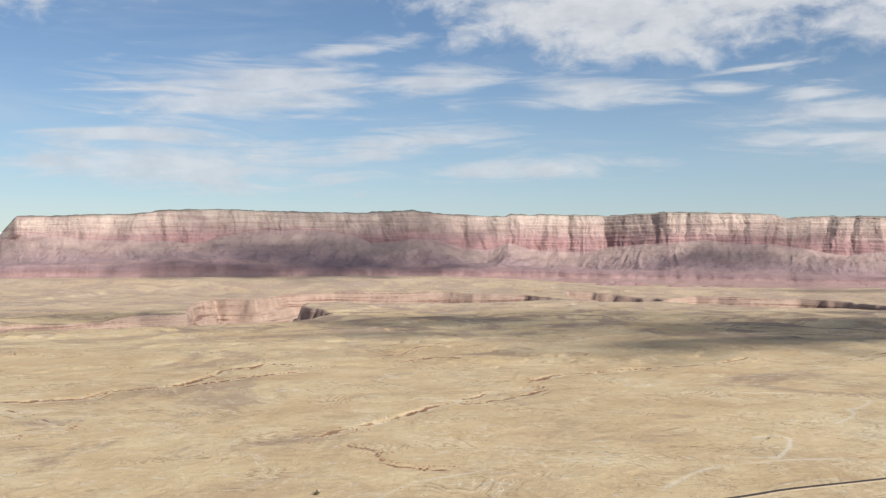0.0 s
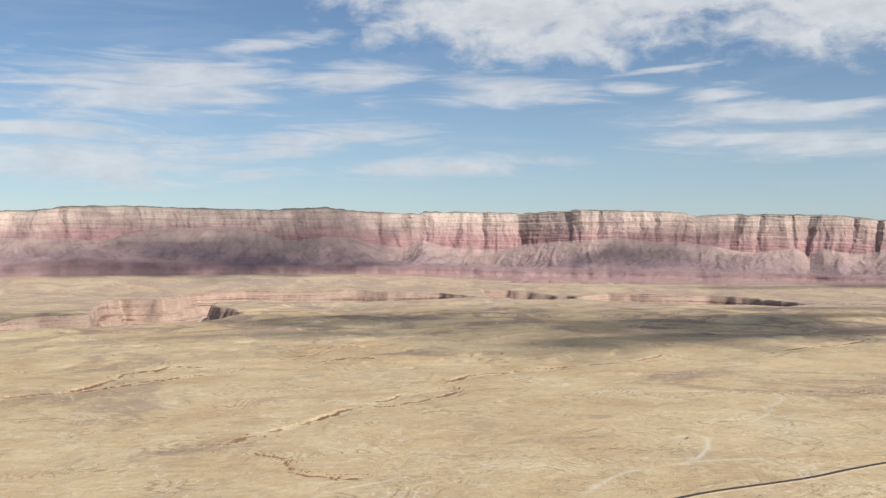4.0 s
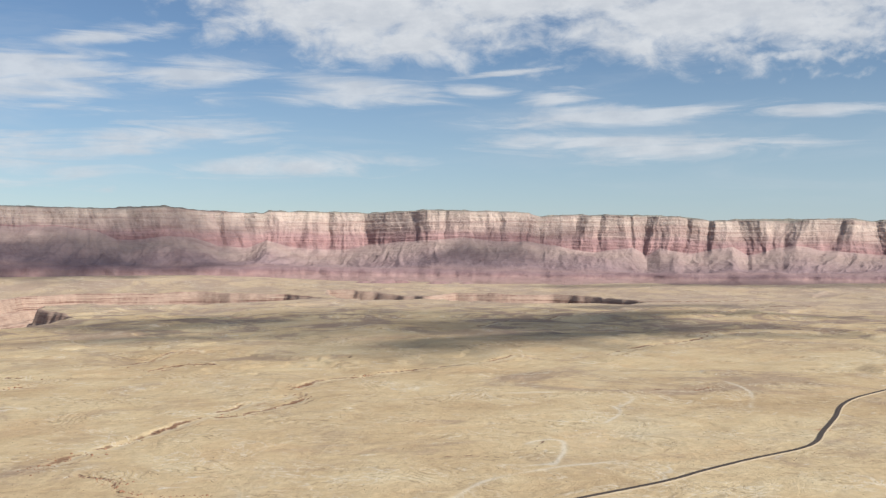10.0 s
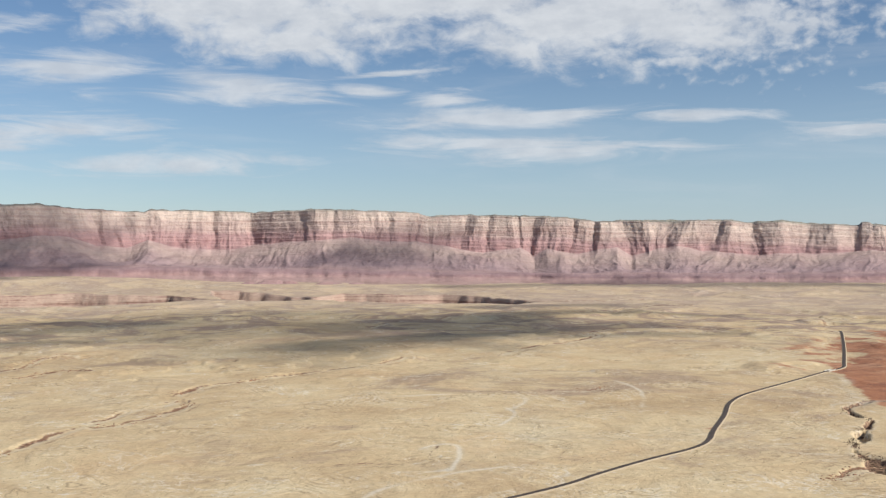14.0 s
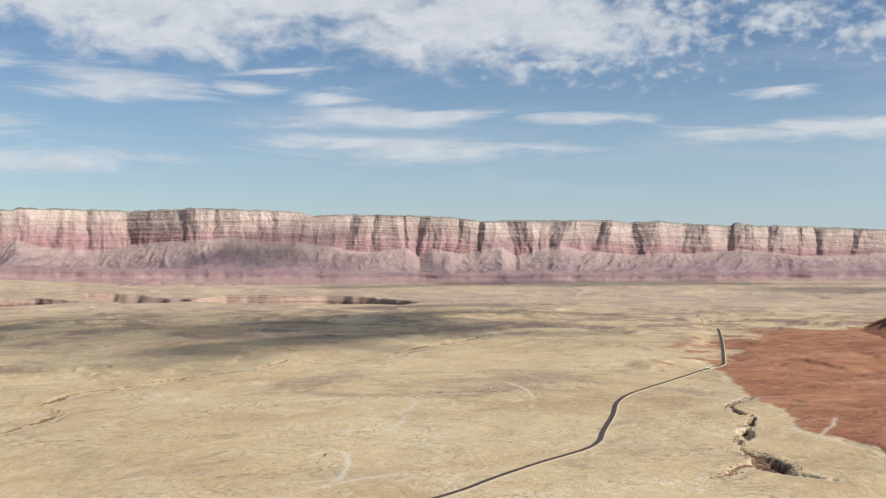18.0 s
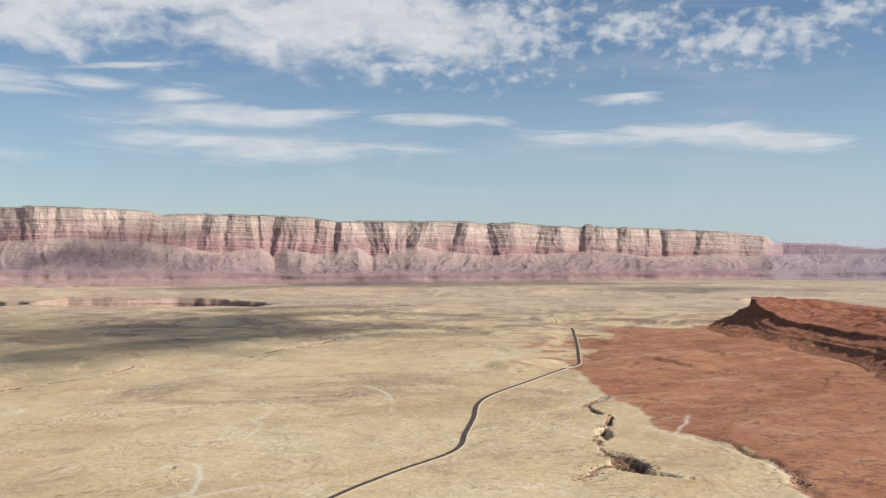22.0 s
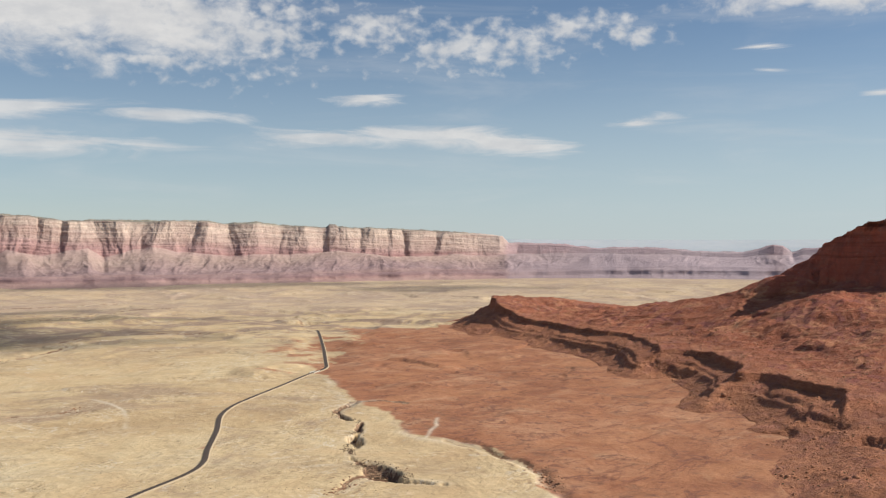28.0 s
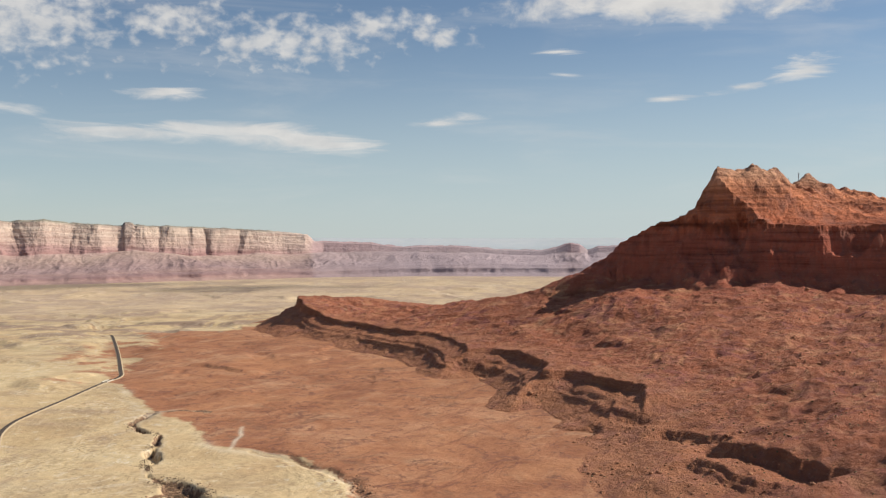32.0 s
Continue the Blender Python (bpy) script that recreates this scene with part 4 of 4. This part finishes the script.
    for bed, seed in ((8.5, 79), (4.0, 83)):
        shift = 9 * fbm(x, y, 90, 3, seed)
        t = (z + shift) / bed
        k = np.floor(t)
        z = z + steep * 0.5 * ((k + step(0.25, 0.75, t - k)) * bed - shift - z)
    return z, d, q, q2


SCARPS = [([(850, 392), (835, 375), (815, 345), (785, 312), (755, 270)], 13, 18), ([(790, 392), (766, 365), (735, 329), (728, 300)], 6, 14), ([(905, 440), (891, 425), (870, 395), (850, 365)], 9, 12),
          ([(885, 560), (905, 549), (923, 535), (932, 505)], 8, 14), ([(970, 520), (951, 489), (935, 455)], 6, 10), ([(1530, 800), (1500, 770), (1475, 740)], 8, 14), ([(1230, 830), (1215, 770), (1190, 720)], 7, 12), ([(960, 545), (945, 515), (938, 495)], 4, 8), ([(1700, 712), (1720, 690), (1730, 670)], 7, 12)]


def build_butte():
    az = np.radians(np.arange(40, 93, 0.085))
    r = [330.0]
    while r[-1] < 2500:
        r.append(r[-1] + (3.0 if r[-1] < 2000 else 8.0))
    rr, aa = np.meshgrid(np.array(r), az, indexing="ij")
    x, y = 60 + rr * np.sin(aa), 200 + rr * np.cos(aa)
    z, d, q, q2 = butte_height(x, y)
    level = np.clip(0.35 + (z - 85) / 320, 0, 1) * step(-10, 170, d + 40 * fbm(x, y, 90, 3, 58))
    thing = new("butte")
    tagged(thing, "rust-red layered butte with ledges and a rubble apron", "butte")
    summit = (z > 205) & (q2 < 330)
    wall = (q < 135) & (z > 88) & ~summit
    for name, label, mask in (("summit_tower", "sunlit orange-red summit crags", summit), ("cliff_band", "shaded dark red cliff band", wall), ("rubble_apron", "red rubble slope with broken ledges", (d > -6) & ~summit & ~wall)):
        tagged(sheet(name, x, y, z, REDROCK, [("level", level)], keep=mask, smooth=name == "rubble_apron"), label).parent = thing


build_butte()


# ---- clouds overhead, whose shadows lie on the land ----
def vapour(n):
    pos = n.add("ShaderNodeNewGeometry").outputs["Position"]
    thick = n.add("ShaderNodeAttribute", attribute_name="thick").outputs["Fac"]
    a = n.math("ADD", thick, n.math("MULTIPLY", n.math("SUBTRACT", n.noise(pos, 0.006, 6.0, 0.6), 0.5), 1.6))
    return n.smooth(a, 0.0, 0.7, 0.0, 0.46)


CLOUD = bpy.data.materials.new("cloud_vapour")
CLOUD.use_nodes = True
cn = Nodes(CLOUD.node_tree)
veil = cn.add("ShaderNodeMixShader", vapour(cn), cn.add("ShaderNodeBsdfTransparent").outputs[0], cn.add("ShaderNodeBsdfTranslucent", (0.5, 0.5, 0.5, 1)).outputs[0])
cn.add("ShaderNodeOutputMaterial", veil.outputs[0])


def build_cloud(cx, cy, wide, long, turn, seed):
    """A flat-bottomed cloud whose shadow falls round (cx, cy)."""
    lift = 2200.0
    ox, oy = cx + sun_way.x / sun_way.z * lift, cy + sun_way.y / sun_way.z * lift
    s, a = np.meshgrid(np.linspace(0.02, 1.25, 14), np.linspace(0, 2 * math.pi, 49), indexing="ij")
    lx, ly = s * wide * np.cos(a), s * long * np.sin(a)
    c, k = math.cos(radians(turn)), math.sin(radians(turn))
    x, y = lx * c - ly * k, lx * k + ly * c
    thick = 1.15 - s
    z = lift + 60 * np.clip(thick, 0, 1) * (1 + fbm(x, y, 200, 3, seed))
    ob = sheet("cumulus_cloud", x, y, z - lift, CLOUD, [("thick", thick)])
    ob.location = (ox, oy, lift)
    tagged(ob, "flat fair-weather cloud high above the plain", "cloud", group="clouds over the plain")


for k, spot in enumerate([(430, 2170, 660, 560, -15), (520, 1680, 420, 190, 22), (900, 2120, 330, 320, 0), (-40, 2280, 330, 200, 20), (1250, 2550, 420, 110, 0), (-800, 4480, 820, 620, 0), (-300, 4420, 480, 420, 0), (-950, 4000, 560, 130, 0), (-640, 4230, 520, 290, 0), (1060, 4060, 440, 120, -15), (1110, 4200, 250, 150, -10),
                          (2300, 3150, 900, 130, -32), (1500, 3500, 460, 70, -15), (-760, 2420, 300, 130, 0), (1400, 2200, 340, 80, -20), (-100, 1930, 300, 80, 10), (2800, 2500, 560, 130, -45), (1020, 1720, 260, 60, 0), (780, 2020, 430, 300, -20), (640, 1780, 330, 110, 15), (1150, 2300, 260, 150, 0)]):
    build_cloud(*spot, k)

# ---- highway ----
ASPHALT = material("asphalt", lambda n: (n.ramp(n.noise(n.add("ShaderNodeNewGeometry").outputs["Position"], 0.4, 5.0, 0.7), [(0.3, (0.06, 0.046, 0.037)), (0.7, (0.105, 0.082, 0.066))]), 0.85, None, 0, 0))
GRAVEL = material("pale_gravel", lambda n: (n.ramp(n.noise(n.add("ShaderNodeNewGeometry").outputs["Position"], 0.15, 5.0, 0.7), [(0.3, (0.37, 0.28, 0.18)), (0.7, (0.49, 0.39, 0.26))]), 0.95, None, 0, 0))


def ribbon(name, line, offsets, lifts, mat):
    p = np.array(line)
    way = np.gradient(p, axis=0)
    way /= np.linalg.norm(way, axis=1)[:, None]
    side = np.stack([way[:, 1], -way[:, 0]], 1)
    o = np.array(offsets)
    x = p[:, 0][:, None] + side[:, 0][:, None] * o
    y = p[:, 1][:, None] + side[:, 1][:, None] * o
    z = plain(p[:, 0], p[:, 1])[:, None] + np.array(lifts)
    return sheet(name, x, y, np.broadcast_to(z, x.shape), mat, smooth=False)


road = new("highway")
tagged(road, "two-lane asphalt highway with pale gravel shoulders across the plain", "road", kind="structure")
for name, offsets, lifts, mat in (("shoulder", [-3.9, -2.0, 2.0, 3.9], [-0.2, 0.75, 0.75, -0.2], GRAVEL), ("carriageway", [-2.12, 0, 2.12], [0.82, 0.9, 0.82], ASPHALT)):
    ribbon(name, ROAD, offsets, lifts, mat).parent = road


# ---- small things ----
def part(name, bm, mat, parent, label=""):
    me = bpy.data.meshes.new(name)
    bm.to_mesh(me)
    bm.free()
    me.materials.append(mat)
    ob = new(name, me)
    ob.parent = parent
    return tagged(ob, label)


def plain_material(name, colour, spread, size, rough=0.9):
    lo, hi = tuple(c * (1 - spread) for c in colour), tuple(c * (1 + spread) for c in colour)
    return material(name, lambda n: (n.ramp(n.noise(n.add("ShaderNodeNewGeometry").outputs["Position"], size, 4.0, 0.7), [(0.35, lo), (0.65, hi)]), rough, None, 0, 0))


BOULDER = plain_material("boulder_rock", (0.36, 0.17, 0.095), 0.45, 0.5)
SCRUB = plain_material("scrub_leaf", (0.10, 0.095, 0.05), 0.4, 0.8)
STEEL = plain_material("galvanised_steel", (0.25, 0.25, 0.26), 0.2, 2.0, 0.5)
BARK = plain_material("bark", (0.14, 0.10, 0.07), 0.3, 4.0)


def lump_shape(seed, squash):
    bm = bmesh.new()
    bmesh.ops.create_icosphere(bm, subdivisions=1, radius=1.0)
    rng = np.random.RandomState(seed)
    co = np.array([v.co[:] for v in bm.verts]) * (0.75 + 0.5 * rng.rand(len(bm.verts), 1))
    co[:, 2] *= squash
    faces = np.array([[v.index for v in f.verts] for f in bm.faces])
    bm.free()
    return co, faces


def scatter(name, x, y, z, size, mat, squash, label, category):
    """Many small lumps joined into one mesh."""
    rng = np.random.RandomState(len(x))
    shapes = [lump_shape(k, squash) for k in range(6)]
    cos, faces, base = [], [], 0
    for k, (co, f) in enumerate(shapes):
        pick = np.arange(len(x))[k::6]
        turn = rng.rand(len(pick)) * 6.28
        c, s = np.cos(turn)[:, None], np.sin(turn)[:, None]
        px = (co[:, 0] * c - co[:, 1] * s) * size[pick, None] + x[pick, None]
        py = (co[:, 0] * s + co[:, 1] * c) * size[pick, None] + y[pick, None]
        pz = co[:, 2] * size[pick, None] + z[pick, None] + 0.2 * size[pick, None]
        cos.append(np.stack([px, py, pz], -1).reshape(-1, 3))
        faces.append((f[None] + (base + np.arange(len(pick)) * len(co))[:, None, None]).reshape(-1, 3))
        base += len(pick) * len(co)
    co, f = np.concatenate(cos), np.concatenate(faces)
    me = bpy.data.meshes.new(name)
    me.vertices.add(len(co))
    me.vertices.foreach_set("co", co.astype(np.float32).ravel())
    me.loops.add(f.size)
    me.loops.foreach_set("vertex_index", f.astype(np.int32).ravel())
    me.polygons.add(len(f))
    me.polygons.foreach_set("loop_start", np.arange(0, f.size, 3, dtype=np.int32))
    me.update(calc_edges=True)
    me.materials.append(mat)
    tagged(new(name, me), label, category, kind="stuff")


def strew(count, seed):
    """Random spots on the apron: nearer ones more often."""
    rng = np.random.RandomState(seed)
    a, r = np.radians(44 + 46 * rng.rand(count)), 480 + 1150 * rng.rand(count) ** 1.3
    x, y = 60 + r * np.sin(a), 200 + r * np.cos(a)
    z, d, q, q2 = butte_height(x, y)
    clump = fbm(x, y, 70, 3, 201 + seed) + 0.6 * rng.rand(count)
    keep = (d > 6) & (z < 130) & (clump > 0.2)
    return x[keep], y[keep], z[keep], rng


x, y, z, rng = strew(11000, 3)
scatter("boulders", x, y, z - 0.3, 0.5 + 0.55 * rng.gamma(1.4, 0.6, len(x)), BOULDER, 0.7, "red sandstone boulders strewn over the rubble slope", "boulders")
x, y, z, rng = strew(5000, 5)
scatter("desert_scrub", x, y, z - 0.2, 0.45 + 0.5 * rng.rand(len(x)), SCRUB, 0.75, "low grey-green desert scrub on the red slope", "scrub")
rng = np.random.RandomState(9)
a, r = np.radians(-26 + 100 * rng.rand(7000)), 600 + 900 * rng.rand(7000) ** 1.4
x, y = r * np.sin(a), r * np.cos(a)
keep = (fbm(x, y, 160, 4, 231) + 0.5 * rng.rand(len(x)) > 0.18) & (inside_distance(x, y, BENCH_RING) < -15) & (line_distance(x, y, ROAD, 30)[0] > 9)
x, y = x[keep], y[keep]
scatter("plain_scrub", x, y, ground_height(x, y) - 0.1, 0.2 + 0.35 * rng.rand(len(x)) ** 2, SCRUB, 0.7, "sparse low dry scrub dotting the tan plain", "scrub")


LEDGE_ROCK = plain_material("ledge_rock", (0.30, 0.165, 0.095), 0.5, 0.3)
THICKET = plain_material("thicket_leaf", (0.14, 0.095, 0.06), 0.4, 0.6)


def along_line(points, count, spread, rng):
    line = curve_through(points, 4.0)
    pick = line[(rng.rand(count) * len(line)).astype(int)]
    return pick[:, 0] + rng.normal(0, spread, count), pick[:, 1] + rng.normal(0, spread, count)


rng = np.random.RandomState(21)
spots = [along_line(points, int(26 * len(points) * depth), 3.0 + 0.5 * width, rng) for points, depth, width in GULLIES[:8] + GULLIES[12:13] + GULLIES[16:]]
x, y = np.concatenate([p[0] for p in spots]), np.concatenate([p[1] for p in spots])
keep = fbm(x, y, 46, 3, 241) + 0.35 * rng.rand(len(x)) > 0.22
x, y = x[keep], y[keep]
scatter("ledge_rocks", x, y, ground_height(x, y) - 0.2, 0.28 + 0.42 * rng.gamma(1.6, 0.6, len(x)), LEDGE_ROCK, 0.6, "broken red-brown ledge rock along the gullies", "rocks")
spots = [along_line(WASH[int(len(WASH) * 0.25):], 800, 2.2, rng), along_line(WASH[int(len(WASH) * 0.78):int(len(WASH) * 0.92)], 900, 5.0, rng), along_line(WASH[int(len(WASH) * 0.5):int(len(WASH) * 0.7)], 400, 3.0, rng)]
x, y = np.concatenate([p[0] for p in spots]), np.concatenate([p[1] for p in spots])
keep = fbm(x, y, 34, 3, 251) + 0.5 * rng.rand(len(x)) > 0.2
x, y = x[keep], y[keep]
scatter("wash_thicket", x, y, ground_height(x, y) + 0.2, 0.18 + 0.32 * rng.rand(len(x)), THICKET, 0.9, "dark brush crowding the bed of the wash", "brush")


def build_mast(x, y, height):
    z = float(butte_height(np.array([x]), np.array([y]))[0][0])
    mast = new("radio_mast")
    mast.location = (x, y, z - 1.5)
    bm = bmesh.new()
    bmesh.ops.create_cone(bm, cap_ends=True, segments=10, radius1=0.7, radius2=0.45, depth=height, matrix=pose(0, 0, height / 2))
    part("pole", bm, STEEL, mast)
    bm = bmesh.new()
    bmesh.ops.create_cube(bm, size=1.0, matrix=Matrix.Translation((0, 0, 0.9)) @ Matrix.Diagonal((3.2, 3.2, 1.8, 1)))
    bmesh.ops.bevel(bm, geom=bm.edges[:], offset=0.1, segments=1)
    part("footing", bm, STEEL, mast)
    for level in (0.62, 0.82):
        for turn in (20, 140, 260):
            bm = bmesh.new()
            m = Matrix.Translation((0, 0, height * level)) @ pose(0, 0, 0, 0, 0, turn)
            bmesh.ops.create_cube(bm, size=1.0, matrix=m @ Matrix.Translation((1.0, 0, 0)) @ Matrix.Diagonal((0.25, 0.5, 2.6, 1)))
            bmesh.ops.create_cube(bm, size=1.0, matrix=m @ Matrix.Translation((0.5, 0, 0)) @ Matrix.Diagonal((1.0, 0.12, 0.12, 1)))
            part("antenna_panel", bm, STEEL, mast)
    tagged(mast, "thin steel radio mast on the summit ridge", "mast", group="masts on the summit")


build_mast(1903, 501, 17)
build_mast(1930, 488, 17)


def build_bush(x, y, size):
    bush = new("juniper_bush")
    bush.location = (x, y, float(ground_height(np.array([x]), np.array([y]))[0]))
    bm = bmesh.new()
    bmesh.ops.create_cone(bm, cap_ends=True, segments=7, radius1=0.12 * size, radius2=0.06 * size, depth=0.6 * size, matrix=pose(0, 0, 0.25 * size))
    part("trunk", bm, BARK, bush)
    rng = np.random.RandomState(int(abs(x)))
    bm = bmesh.new()
    for k in range(60):
        p = Vector(rng.normal(0, 0.34, 3)) * size
        bmesh.ops.create_icosphere(bm, subdivisions=1, radius=size * (0.12 + 0.12 * rng.rand()), matrix=Matrix.Translation(p + Vector((0, 0, 0.75 * size))) @ Matrix.Diagonal((1, 1, 0.7, 1)))
    part("crown", bm, SCRUB, bush)
    tagged(bush, "dark round juniper bush alone on the plain", "bush")


build_bush(-87, 682, 2.2)


# ---- bridge where the wash passes under the highway ----
CONCRETE = plain_material("pale_concrete", (0.5, 0.46, 0.38), 0.15, 0.6)


def block(bm, size, place):
    made = bmesh.ops.create_cube(bm, size=1.0, matrix=Matrix.Translation(place) @ Matrix.Diagonal((*size, 1)))
    bmesh.ops.bevel(bm, geom=list({e for v in made["verts"] for e in v.link_edges}), offset=0.06, segments=1)


def build_bridge():
    k = int(np.argmin(np.hypot(ROAD[:, 0] - 962, ROAD[:, 1] - 1176)))
    (ax, ay), (bx, by) = ROAD[k - 1], ROAD[k + 1]
    bridge = new("road_bridge")
    bridge.matrix_world = pose(*ROAD[k], float(plain(ROAD[k][0], ROAD[k][1])), 0, 0, math.degrees(math.atan2(by - ay, bx - ax)))
    for name, pieces in (("deck", [((22, 6.6, 0.6), (0, 0, 0.5))]), ("parapet", [((22, 0.4, 1.1), (0, 3.3, 1.3))]), ("parapet", [((22, 0.4, 1.1), (0, -3.3, 1.3))]),
                         ("abutment", [((1.5, 7.5, 2.4), (-11, 0, -0.7))]), ("abutment", [((1.5, 7.5, 2.4), (11, 0, -0.7))])):
        bm = bmesh.new()
        for size, place in pieces:
            block(bm, size, place)
        part(name, bm, CONCRETE, bridge)
    tagged(bridge, "small pale concrete bridge carrying the highway over a wash", "bridge")


build_bridge()


# ---- low dark hills in front of the escarpment ----
def build_hill(cx, cy, wide, tall, seed):
    s, a = np.meshgrid(np.linspace(0.02, 1.15, 16), np.linspace(0, 2 * math.pi, 61), indexing="ij")
    x, y = cx + s * wide * np.cos(a), cy + s * wide * 0.5 * np.sin(a)
    base = float(ground_height(np.array([cx]), np.array([cy]))[0])
    z = base + tall * np.interp(s + 0.12 * fbm(x, y, 40, 3, seed), [0, 0.4, 0.5, 0.7, 0.75, 1.0, 1.3], [1, 0.9, 0.62, 0.45, 0.25, 0.02, -0.4]) * (1 + 0.3 * fbm(x, y, 30, 3, seed + 5))
    tagged(sheet("low_hill", x, y, z, CLIFF, [("level", 0.13 + 0 * x)], smooth=False), "low dark rocky hill on the far plain", "hill", group="hills on the far plain")


for k, spot in enumerate([(700, 3840, 70, 16), (765, 3830, 45, 13), (905, 3780, 60, 9), (620, 3850, 40, 8), (1010, 3760, 40, 7)]):
    build_hill(*spot, k)
